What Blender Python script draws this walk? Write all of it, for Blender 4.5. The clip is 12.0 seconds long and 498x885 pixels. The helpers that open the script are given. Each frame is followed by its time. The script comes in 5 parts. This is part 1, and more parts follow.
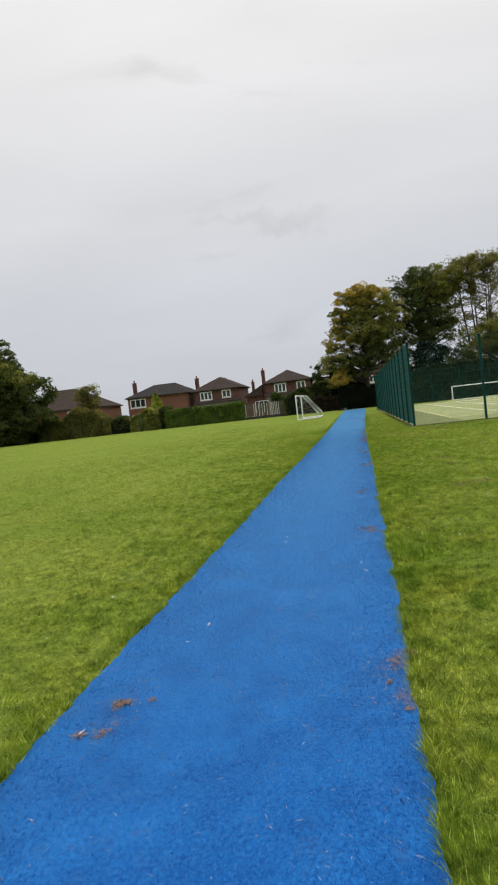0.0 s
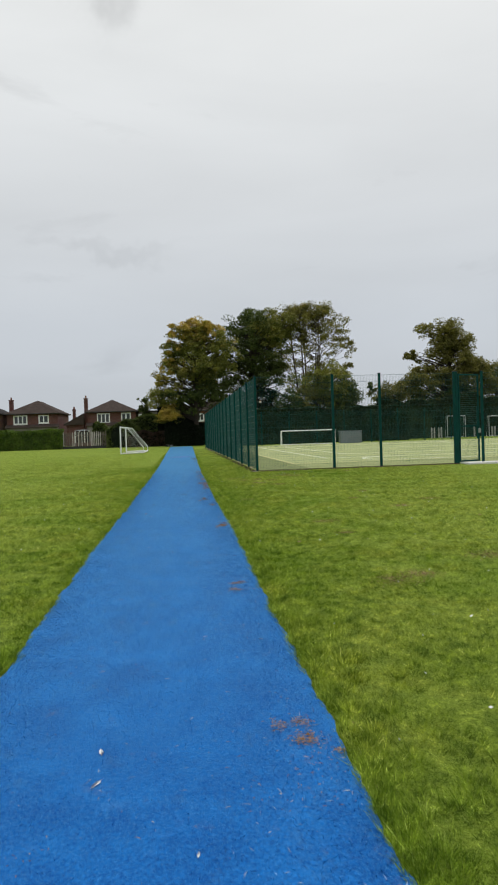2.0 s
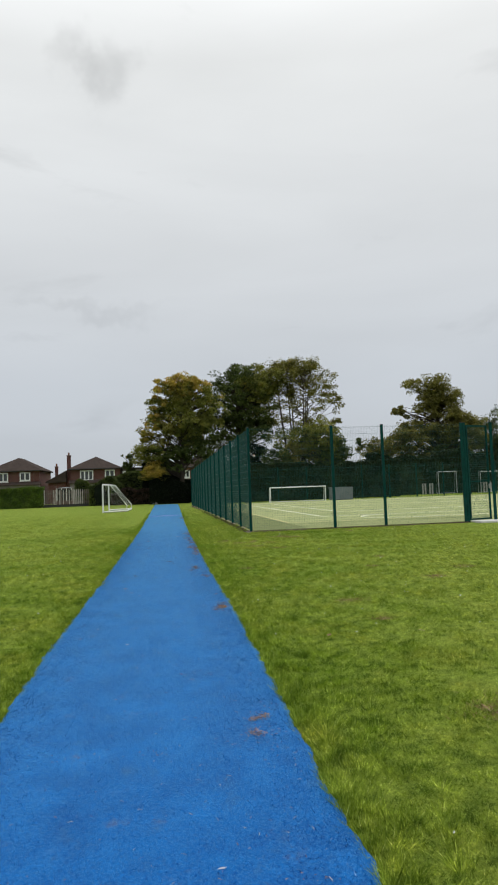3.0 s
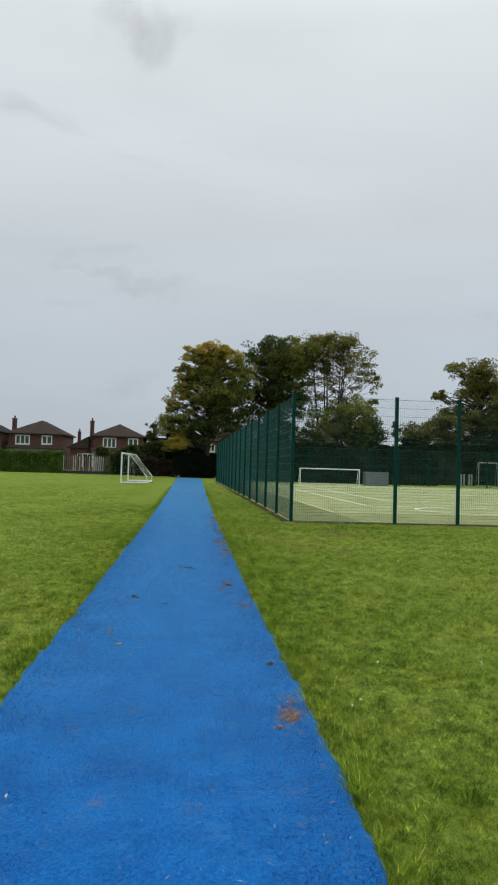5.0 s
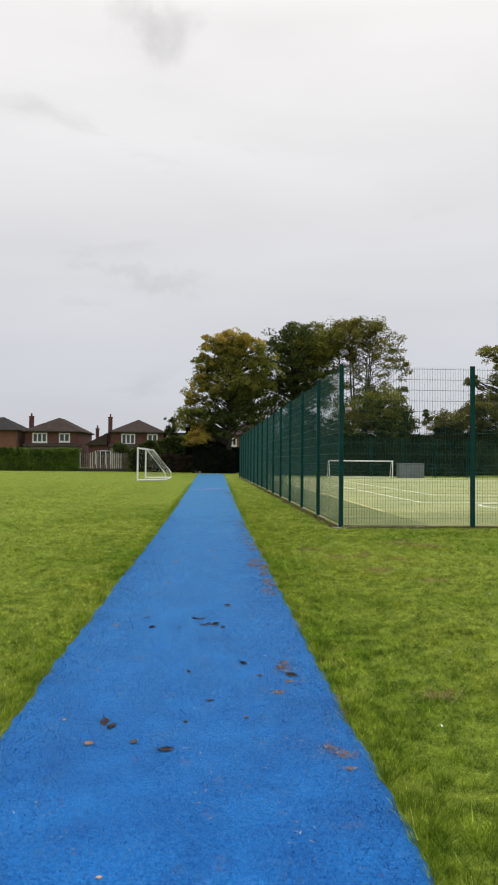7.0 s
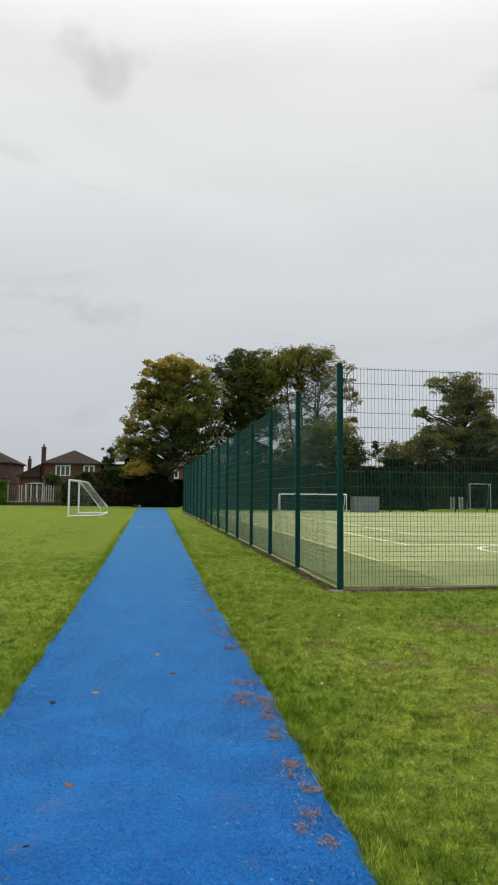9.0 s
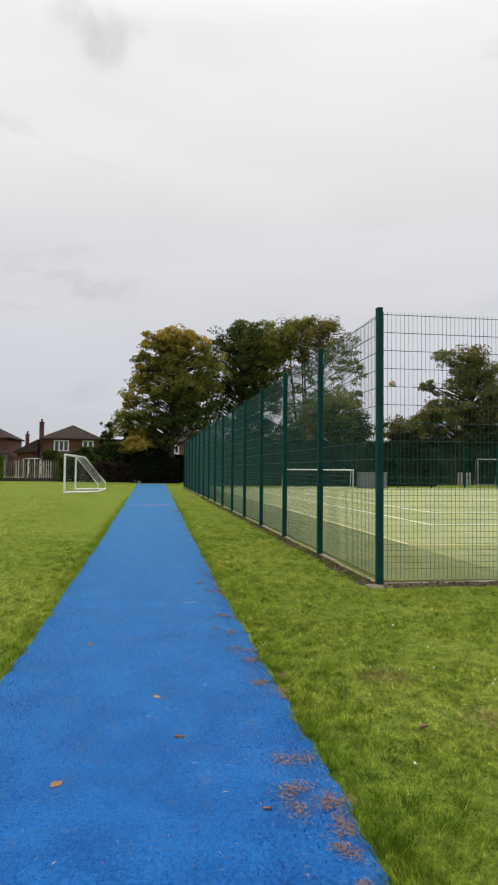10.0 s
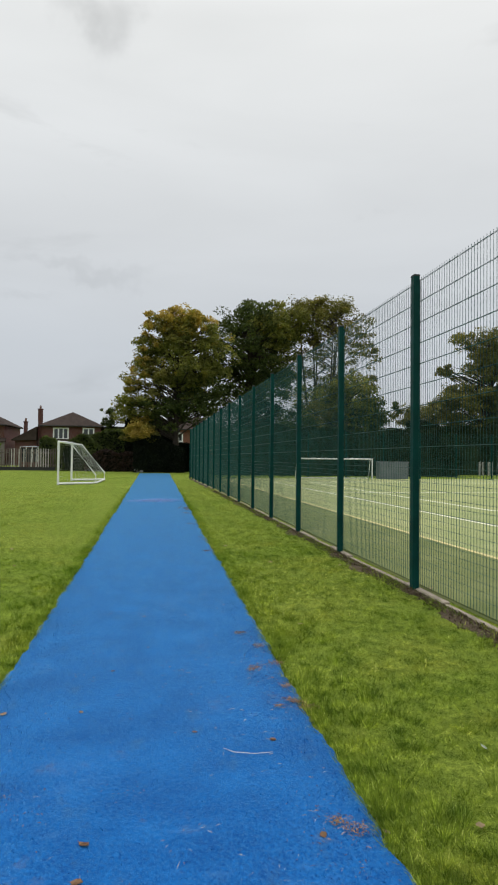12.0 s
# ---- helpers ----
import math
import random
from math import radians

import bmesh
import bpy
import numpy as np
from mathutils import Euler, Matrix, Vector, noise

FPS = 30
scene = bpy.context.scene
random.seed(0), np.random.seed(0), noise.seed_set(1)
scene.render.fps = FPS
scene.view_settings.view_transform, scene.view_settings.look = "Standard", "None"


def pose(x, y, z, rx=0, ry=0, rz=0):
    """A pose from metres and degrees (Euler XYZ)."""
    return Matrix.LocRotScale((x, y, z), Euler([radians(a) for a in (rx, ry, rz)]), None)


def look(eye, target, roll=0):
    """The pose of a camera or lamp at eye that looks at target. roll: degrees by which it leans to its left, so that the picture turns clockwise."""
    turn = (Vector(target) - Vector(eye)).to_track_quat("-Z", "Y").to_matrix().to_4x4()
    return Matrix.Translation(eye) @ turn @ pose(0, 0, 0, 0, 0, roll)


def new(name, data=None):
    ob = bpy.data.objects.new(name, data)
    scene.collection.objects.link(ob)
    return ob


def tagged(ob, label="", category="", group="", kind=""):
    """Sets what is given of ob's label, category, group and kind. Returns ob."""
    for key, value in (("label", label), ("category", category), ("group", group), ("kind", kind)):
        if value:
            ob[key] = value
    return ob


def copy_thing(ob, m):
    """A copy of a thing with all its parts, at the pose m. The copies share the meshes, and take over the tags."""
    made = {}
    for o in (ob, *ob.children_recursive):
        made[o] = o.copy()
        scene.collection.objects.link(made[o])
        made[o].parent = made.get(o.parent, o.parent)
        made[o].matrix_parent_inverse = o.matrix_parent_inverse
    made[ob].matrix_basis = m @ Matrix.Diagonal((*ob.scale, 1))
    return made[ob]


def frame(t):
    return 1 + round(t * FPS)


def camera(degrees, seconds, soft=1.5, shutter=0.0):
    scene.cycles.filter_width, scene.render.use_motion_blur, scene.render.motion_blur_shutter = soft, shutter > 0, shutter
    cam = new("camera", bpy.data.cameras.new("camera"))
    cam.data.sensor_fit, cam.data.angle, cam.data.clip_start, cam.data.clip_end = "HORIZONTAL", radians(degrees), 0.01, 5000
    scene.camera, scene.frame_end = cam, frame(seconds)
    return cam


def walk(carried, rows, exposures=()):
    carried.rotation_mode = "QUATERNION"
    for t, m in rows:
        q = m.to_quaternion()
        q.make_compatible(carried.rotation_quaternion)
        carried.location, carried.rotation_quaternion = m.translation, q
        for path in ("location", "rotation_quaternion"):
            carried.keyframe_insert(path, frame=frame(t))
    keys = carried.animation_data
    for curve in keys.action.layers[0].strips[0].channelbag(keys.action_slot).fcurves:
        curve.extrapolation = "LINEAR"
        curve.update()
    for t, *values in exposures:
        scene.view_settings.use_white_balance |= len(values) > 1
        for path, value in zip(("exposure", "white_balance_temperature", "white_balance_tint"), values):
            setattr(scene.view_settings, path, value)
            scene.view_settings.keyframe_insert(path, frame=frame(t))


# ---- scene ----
cam = camera(41.3, 12.0, soft=2.0, shutter=0.08)
PATH = [
    (0, (0.677, -4.501, 1.287), (0.334, -2.533, 1.187), -6.4),
    (0.5, (0.46, -3.438, 1.21), (0.302, -1.445, 1.186), -3.7),
    (1, (0.321, -2.569, 1.229), (0.415, -0.571, 1.212), -1.6),
    (1.5, (0.225, -1.698, 1.268), (0.443, 0.29, 1.267), 0.2),
    (2, (0.205, -0.78, 1.239), (0.403, 1.21, 1.209), -1.8),
    (2.5, (0.179, 0.174, 1.242), (0.382, 2.163, 1.294), 0.4),
    (2.7, (0.161, 0.489, 1.227), (0.413, 2.469, 1.361), -2.2),
    (4.3, (0.158, 3.32, 1.328), (0.375, 5.302, 1.48), -0.2),
    (4.5, (0.176, 3.685, 1.322), (0.441, 5.664, 1.434), -1.3),
    (5, (0.148, 4.621, 1.271), (0.32, 6.613, 1.344), 1.7),
    (5.5, (0.114, 5.492, 1.261), (0.323, 7.48, 1.334), -1.2),
    (6, (0.133, 6.292, 1.245), (0.34, 8.279, 1.328), -0.6),
    (6.5, (0.131, 7.077, 1.215), (0.397, 9.059, 1.18), -0.9),
    (7, (0.132, 7.872, 1.221), (0.242, 9.868, 1.276), 0.5),
    (8.8, (0.055, 11.104, 1.285), (0.334, 13.082, 1.378), -0.0),
    (9, (0.035, 11.448, 1.26), (0.322, 13.421, 1.415), 0.5),
    (9.5, (0.053, 12.25, 1.253), (0.364, 14.226, 1.271), -1.7),
    (10, (0.061, 13.074, 1.24), (0.349, 15.051, 1.322), 0.5),
    (10.5, (0.076, 13.953, 1.251), (0.381, 15.929, 1.3), -1.4),
    (11, (0.052, 14.826, 1.243), (0.308, 16.805, 1.372), -2.5),
    (11.5, (0.043, 15.633, 1.243), (0.342, 17.61, 1.286), -2.9),
    (12, (0.017, 16.446, 1.245), (0.298, 18.425, 1.293), 0.6),
]
# the phone's exposure and white balance drift a little on the way
EXPOSURES = [(0, 0.08, 6680, 13), (0.5, 0.08, 6680, 13), (1, 0.0, 6550, 10), (2.5, 0.0, 6550, 10), (4.3, -0.10, 6300, 9), (5, -0.13, 6250, 8), (5.5, -0.08, 6300, 8), (6, -0.02, 6450, 8),
             (6.5, 0.0, 6500, 9), (7, 0.12, 6720, 14), (7.2, 0.08, 6680, 13), (8.8, 0.0, 6600, 10), (9.5, 0.0, 6600, 10), (10, 0.09, 6700, 14), (10.5, 0.05, 6650, 13), (11, 0.09, 6700, 14), (11.5, 0.02, 6600, 10), (12, 0.0, 6550, 10)]
walk(cam, [(t, look(eye, target, roll)) for t, eye, target, roll in PATH], EXPOSURES)

# ---- sky and light: a bright overcast day ----
world = bpy.data.worlds.new("overcast_sky")
scene.world = world
world.use_nodes = True
wn, wl = world.node_tree.nodes, world.node_tree.links
wn.clear()
SUN_ELEVATION, SUN_TURN = 48, 35


def wnode(kind, **values):
    n = wn.new(kind)
    for key, value in values.items():
        n.inputs[key].default_value = value
    return n


coord = wnode("ShaderNodeTexCoord")
split = wnode("ShaderNodeSeparateXYZ")
wl.new(coord.outputs["Generated"], split.inputs[0])
# cloud deck: greyer at the horizon, brightest towards the zenith
deck = wnode("ShaderNodeValToRGB")
ramp = deck.color_ramp
ramp.elements[0].position, ramp.elements[0].color = 0.0, (0.50, 0.54, 0.59, 1)
ramp.elements[1].position, ramp.elements[1].color = 1.0, (1.94, 1.97, 1.98, 1)
for place, colour in ((0.16, (0.555, 0.595, 0.64, 1)), (0.32, (0.68, 0.71, 0.735, 1)), (0.56, (0.81, 0.83, 0.83, 1))):
    e = ramp.elements.new(place)
    e.color = colour
wl.new(split.outputs["Z"], deck.inputs[0])
flat = wn.new("ShaderNodeMapping")
flat.inputs["Scale"].default_value = (1.0, 1.0, 4.0)
wl.new(coord.outputs["Generated"], flat.inputs[0])
cloud = wnode("ShaderNodeTexNoise", Scale=1.7, Detail=5.0, Roughness=0.48, Distortion=0.3)
wl.new(flat.outputs[0], cloud.inputs["Vector"])
shade = wn.new("ShaderNodeMapRange")
for key, value in (("From Min", 0.3), ("From Max", 0.68), ("To Min", 0.94), ("To Max", 1.05)):
    shade.inputs[key].default_value = value
wl.new(cloud.outputs["Fac"], shade.inputs["Value"])
# a few small darker scraps of cloud
flat2 = wn.new("ShaderNodeMapping")
flat2.inputs["Scale"].default_value = (1.0, 1.0, 3.2)
flat2.inputs["Location"].default_value = (3.1, 0.7, 0.4)
wl.new(coord.outputs["Generated"], flat2.inputs[0])
scraps = wnode("ShaderNodeTexNoise", Scale=3.6, Detail=6.0, Roughness=0.55, Distortion=0.6)
wl.new(flat2.outputs[0], scraps.inputs["Vector"])
scrap_range = wn.new("ShaderNodeMapRange")
for key, value in (("From Min", 0.61), ("From Max", 0.78), ("To Min", 1.0), ("To Max", 0.88)):
    scrap_range.inputs[key].default_value = value
wl.new(scraps.outputs["Fac"], scrap_range.inputs["Value"])
# one torn grey scrap ahead, high over the path
warp = wnode("ShaderNodeTexNoise", Scale=9.0, Detail=4.0, Roughness=0.6)
wl.new(coord.outputs["Generated"], warp.inputs["Vector"])
torn = wn.new("ShaderNodeVectorMath")
torn.operation = "MULTIPLY_ADD"
torn.inputs[1].default_value = (0.16, 0.16, 0.16)
wl.new(warp.outputs["Color"], torn.inputs[0])
wl.new(coord.outputs["Generated"], torn.inputs[2])


def scrap_at(centre, squash, inner, outer, depth):
    """How far one torn scrap of cloud dims the deck."""
    pressed = wn.new("ShaderNodeVectorMath")
    pressed.operation = "MULTIPLY"
    pressed.inputs[1].default_value = squash
    wl.new(torn.outputs[0], pressed.inputs[0])
    far = wn.new("ShaderNodeVectorMath")
    far.operation = "DISTANCE"
    far.inputs[1].default_value = [(c + 0.08) * q for c, q in zip(centre, squash)]
    wl.new(pressed.outputs[0], far.inputs[0])
    fade = wn.new("ShaderNodeMapRange")
    fade.interpolation_type = "SMOOTHSTEP"
    for key, value in (("From Min", inner), ("From Max", outer), ("To Min", depth), ("To Max", 1.0)):
        fade.inputs[key].default_value = value
    wl.new(far.outputs["Value"], fade.inputs["Value"])
    return fade.outputs[0]


def times(a, b):
    n = wn.new("ShaderNodeMath")
    n.operation = "MULTIPLY"
    wl.new(a, n.inputs[0])
    wl.new(b, n.inputs[1])
    return n.outputs[0]


scrap_one = times(scrap_at((-0.098, 0.82, 0.572), (1, 1, 1), 0.006, 0.052, 0.87), scrap_at((-0.062, 0.83, 0.552), (1, 1, 1), 0.006, 0.058, 0.82))
scrap_one = times(scrap_one, scrap_at((-0.10, 0.955, 0.27), (0.40, 0.40, 3.0), 0.008, 0.055, 0.92))
scraps_all = wn.new("ShaderNodeMath")
scraps_all.operation = "MULTIPLY"
wl.new(scrap_one, scraps_all.inputs[0])
wl.new(scrap_range.outputs[0], scraps_all.inputs[1])
both = wn.new("ShaderNodeMath")
both.operation = "MULTIPLY"
wl.new(shade.outputs[0], both.inputs[0])
wl.new(scraps_all.outputs[0], both.inputs[1])
lit = wn.new("ShaderNodeVectorMath")
lit.operation = "SCALE"
wl.new(deck.outputs[0], lit.inputs[0])
wl.new(both.outputs[0], lit.inputs["Scale"])
clear_sky = wn.new("ShaderNodeTexSky")
clear_sky.sky_type, clear_sky.sun_disc = "NISHITA", False
clear_sky.sun_elevation, clear_sky.sun_rotation = radians(SUN_ELEVATION), radians(SUN_TURN)
back_a = wnode("ShaderNodeBackground", Strength=1.03)
back_b = wnode("ShaderNodeBackground", Strength=0.05)
wl.new(lit.outputs[0], back_a.inputs[0])
wl.new(clear_sky.outputs[0], back_b.inputs[0])
thin = wnode("ShaderNodeMixShader", Fac=0.06)
wl.new(back_a.outputs[0], thin.inputs[1])
wl.new(back_b.outputs[0], thin.inputs[2])
wl.new(thin.outputs[0], wn.new("ShaderNodeOutputWorld").inputs[0])

sun = new("sun", bpy.data.lights.new("sun", "SUN"))
sun.data.energy, sun.data.angle, sun.data.color = 0.6, radians(35), (1.0, 0.97, 0.92)
sun.matrix_world = pose(0, 0, 60, 90 - SUN_ELEVATION, 0, 180 - SUN_TURN)


# ---- materials ----
class Nodes:
    """A short way to write a node material."""

    def __init__(self, name, rough=0.7, metal=0.0, specular=0.5):
        self.m = bpy.data.materials.new(name)
        self.m.use_nodes = True
        self.t = self.m.node_tree
        self.b = self.t.nodes["Principled BSDF"]
        self.b.inputs["Roughness"].default_value = rough
        self.b.inputs["Metallic"].default_value = metal
        self.b.inputs["Specular IOR Level"].default_value = specular
        self.place = self.node("ShaderNodeNewGeometry").outputs["Position"]

    def node(self, kind, **values):
        n = self.t.nodes.new(kind)
        for key, value in values.items():
            n.inputs[key.replace("_", " ")].default_value = value
        return n

    def link(self, a, b):
        self.t.links.new(a, b)

    def noise(self, scale, detail=3.0, rough=0.55, stretch=None, where=None):
        n = self.node("ShaderNodeTexNoise", Scale=scale, Detail=detail, Roughness=rough)
        source = where or self.place
        if stretch:
            s = self.node("ShaderNodeMapping", Scale=stretch)
            self.link(source, s.inputs[0])
            source = s.outputs[0]
        self.link(source, n.inputs["Vector"])
        return n.outputs["Fac"]

    def ramp(self, fac, *stops):
        n = self.node("ShaderNodeValToRGB")
        r = n.color_ramp
        while len(r.elements) < len(stops):
            r.elements.new(0.5)
        for e, (p, c) in zip(r.elements, stops):
            e.position = p
            e.color = (*c, 1) if len(c) == 3 else (c[0], c[0], c[0], 1)
        self.link(fac, n.inputs[0])
        return n.outputs[0]

    def mix(self, fac, a, b, blend="MIX"):
        n = self.node("ShaderNodeMix")
        n.data_type, n.blend_type = "RGBA", blend
        for value, slot in ((fac, 0), (a, 6), (b, 7)):
            if isinstance(value, (int, float)):
                n.inputs[slot].default_value = value
            elif isinstance(value, tuple):
                n.inputs[slot].default_value = (*value, 1)
            else:
                self.link(value, n.inputs[slot])
        return n.outputs[2]

    def sheen(self, weight, rough, tint):
        self.b.inputs["Sheen Weight"].default_value = weight
        self.b.inputs["Sheen Roughness"].default_value = rough
        self.b.inputs["Sheen Tint"].default_value = (*tint, 1)

    def island(self):
        return self.node("ShaderNodeNewGeometry").outputs["Random Per Island"]

    def chance(self):
        return self.node("ShaderNodeObjectInfo").outputs["Random"]

    def done(self, colour=None, bump=None, depth=0.01, rough=None):
        if isinstance(colour, tuple):
            self.b.inputs["Base Color"].default_value = (*colour, 1)
        elif colour is not None:
            self.link(colour, self.b.inputs["Base Color"])
        if bump is not None:
            n = self.node("ShaderNodeBump", Distance=depth, Strength=1.0)
            self.link(bump, n.inputs["Height"])
            self.link(n.outputs[0], self.b.inputs["Normal"])
        if rough is not None:
            self.link(rough, self.b.inputs["Roughness"])
        return self.m


def lawn_colour(k):
    """Lawn green: broad patches, worn yellow places, fine mottling."""
    broad = k.ramp(k.noise(0.35, 4.0), (0.38, (0.190, 0.278, 0.026)), (0.62, (0.325, 0.380, 0.056)))
    worn = k.ramp(k.noise(1.3, 5.0, 0.62), (0.50, (0.0,)), (0.68, (1.0,)))
    c = k.mix(worn, broad, (0.335, 0.36, 0.048))
    dark = k.ramp(k.noise(3.1, 4.0, 0.6), (0.50, (0.0,)), (0.75, (0.75,)))
    c = k.mix(dark, c, (0.135, 0.215, 0.012))
    mottle = k.ramp(k.noise(8.5, 4.0, 0.65), (0.37, (0.38, 0.48, 0.40)), (0.62, (1.24, 1.20, 1.30)))
    c = k.mix(1.0, c, mottle, "MULTIPLY")
    tufts = k.ramp(k.noise(31, 3.0, 0.6), (0.37, (0.48, 0.56, 0.46)), (0.62, (1.26, 1.22, 1.35)))
    return k.mix(1.0, c, tufts, "MULTIPLY")


def grass_ground():
    k = Nodes("lawn", 0.9, specular=0.08)
    c = lawn_colour(k)
    fine = k.noise(85, 4.0, 0.75, (1.0, 0.7, 1.0))
    c = k.mix(k.ramp(fine, (0.40, (0.0,)), (0.62, (0.75,))), c, (0.085, 0.13, 0.010))
    c = k.mix(k.ramp(k.noise(160, 2.0, 0.7), (0.60, (0.0,)), (0.74, (0.5,))), c, (0.40, 0.43, 0.10))
    k.sheen(0.50, 0.2, (0.78, 1.0, 0.16))
    return k.done(c, k.noise(70, 4.0, 0.7), 0.03)


def see_through(k, c, share, tint):
    """Light shining through thin leaves."""
    glow = k.node("ShaderNodeBsdfTranslucent")
    k.link(k.mix(1.0, c, tint, "MULTIPLY"), glow.inputs[0])
    both_ways = k.node("ShaderNodeMixShader", Fac=share)
    k.link(k.b.outputs[0], both_ways.inputs[1])
    k.link(glow.outputs[0], both_ways.inputs[2])
    k.link(both_ways.outputs[0], k.t.nodes["Material Output"].inputs[0])


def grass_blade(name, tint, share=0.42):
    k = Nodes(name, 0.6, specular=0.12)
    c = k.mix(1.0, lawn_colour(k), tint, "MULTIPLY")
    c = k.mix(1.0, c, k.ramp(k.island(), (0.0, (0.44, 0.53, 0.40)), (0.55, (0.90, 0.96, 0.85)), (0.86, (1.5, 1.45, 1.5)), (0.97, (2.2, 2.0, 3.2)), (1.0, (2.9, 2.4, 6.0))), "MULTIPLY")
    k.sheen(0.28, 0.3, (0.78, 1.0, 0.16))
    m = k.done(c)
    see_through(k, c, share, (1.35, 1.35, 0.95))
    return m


def turf_dirt(k, c):
    """Trodden-in dirt: small blots, drawn-out smudges and broad worn places."""
    blot = k.ramp(k.noise(64, 4.0, 0.75), (0.36, (0.58, 0.64, 0.72)), (0.64, (1.34, 1.28, 1.20)))
    c = k.mix(1.0, c, blot, "MULTIPLY")
    broad = k.ramp(k.noise(3.2, 5.0, 0.65), (0.36, (0.72, 0.78, 0.84)), (0.62, (1.16, 1.12, 1.08)))
    c = k.mix(1.0, c, broad, "MULTIPLY")
    smudge = k.ramp(k.noise(6.5, 5.0, 0.7, (1.0, 0.6, 1.0)), (0.58, (0.0,)), (0.74, (0.6,)))
    c = k.mix(smudge, c, (0.040, 0.105, 0.23))
    rubbed = k.ramp(k.noise(11, 5.0, 0.75, (0.45, 1.0, 1.0)), (0.60, (0.0,)), (0.76, (0.35,)))
    c = k.mix(rubbed, c, (0.10, 0.27, 0.56))
    earth = k.ramp(k.noise(4.4, 6.0, 0.78), (0.60, (0.0,)), (0.76, (0.55,)))
    return k.mix(earth, c, (0.15, 0.13, 0.14))


def blue_turf():
    k = Nodes("blue_turf", 0.9, specular=0.06)
    c = k.ramp(k.noise(2.2, 5.0, 0.6), (0.32, (0.004, 0.078, 0.295)), (0.68, (0.007, 0.114, 0.385)))
    grain = k.noise(120, 4.0, 0.8, (1.0, 0.5, 1.0))
    c = k.mix(k.ramp(grain, (0.42, (0.0,)), (0.62, (0.6,))), c, (0.010, 0.155, 0.51))
    scuff = k.ramp(k.noise(1.1, 6.0, 0.72), (0.60, (0.0,)), (0.80, (0.30,)))
    c = k.mix(scuff, c, (0.12, 0.15, 0.26))
    k.sheen(1.0, 0.25, (0.28, 0.72, 1.0))
    return k.done(turf_dirt(k, c), k.mix(0.5, grain, k.noise(260, 2.0, 0.7)), 0.005)


def blue_fibre():
    k = Nodes("blue_fibre", 0.75, specular=0.10)
    c = k.ramp(k.island(), (0.0, (0.002, 0.042, 0.165)), (0.5, (0.004, 0.080, 0.285)), (0.90, (0.013, 0.165, 0.48)), (0.985, (0.10, 0.32, 0.66)), (1.0, (0.42, 0.55, 0.74)))
    k.sheen(0.42, 0.28, (0.28, 0.70, 1.0))
    return k.done(turf_dirt(k, c))


def court_turf(name, low, high, sanded):
    k = Nodes(name, 0.9, specular=0.2)
    c = k.ramp(k.noise(0.5, 5.0, 0.6), (0.35, low), (0.66, high))
    sand = k.ramp(k.noise(2.4, 5.0, 0.7, (1.0, 0.4, 1.0)), (0.45, (0.0,)), (0.75, (sanded,)))
    c = k.mix(sand, c, (0.43, 0.43, 0.24))
    return k.done(c, k.noise(120, 3.0), 0.01)


def paint_line(name, colour):
    k = Nodes(name, 0.85)
    c = k.mix(k.ramp(k.noise(5, 5.0, 0.7), (0.45, (0.0,)), (0.75, (0.6,))), colour, (0.40, 0.41, 0.22))
    return k.done(c, k.noise(120), 0.006)


def plain(name, colour, rough=0.6, metal=0.0, vary=0.18, scale=6.0, bump=0.0, specular=0.5, bump_scale=60.0):
    """Paint, timber, plaster and the like: two scales of unevenness."""
    k = Nodes(name, rough, metal, specular)
    lo = tuple(v * (1 - vary) for v in colour)
    hi = tuple(min(1.0, v * (1 + vary)) for v in colour)
    c = k.ramp(k.noise(scale, 5.0, 0.6), (0.3, lo), (0.7, hi))
    c = k.mix(k.ramp(k.noise(scale * 9, 3.0, 0.6), (0.55, (0.0,)), (0.75, (0.35,))), c, tuple(v * 0.7 for v in colour))
    return k.done(c, k.noise(bump_scale, 4.0) if bump else None, bump, k.ramp(k.noise(scale * 3), (0.3, (max(0.05, rough - 0.1),)), (0.7, (min(1.0, rough + 0.1),))))


def foliage(name, dark, light, extra=None, share=0.0, clump=0.9, thin=0.0, gloss=0.2):
    """Leaves that vary more from clump to clump than from leaf to leaf."""
    k = Nodes(name, 0.65, specular=gloss)
    blend = k.mix(0.68, k.island(), k.ramp(k.noise(1.1, 3.0, 0.6), (0.3, (0.0,)), (0.7, (1.0,))))
    c = k.ramp(blend, (0.1, dark), (0.85, light))
    if extra:
        c = k.mix(k.ramp(k.noise(clump, 3.0), (0.62 - share, (0.0,)), (0.74 - share, (0.9,))), c, extra)
    c = k.mix(1.0, c, k.ramp(k.noise(0.45, 3.0), (0.35, (0.8, 0.8, 0.8)), (0.65, (1.2, 1.2, 1.2))), "MULTIPLY")
    m = k.done(c)
    if thin:
        see_through(k, c, thin, (1.5, 1.45, 0.9))
    return m


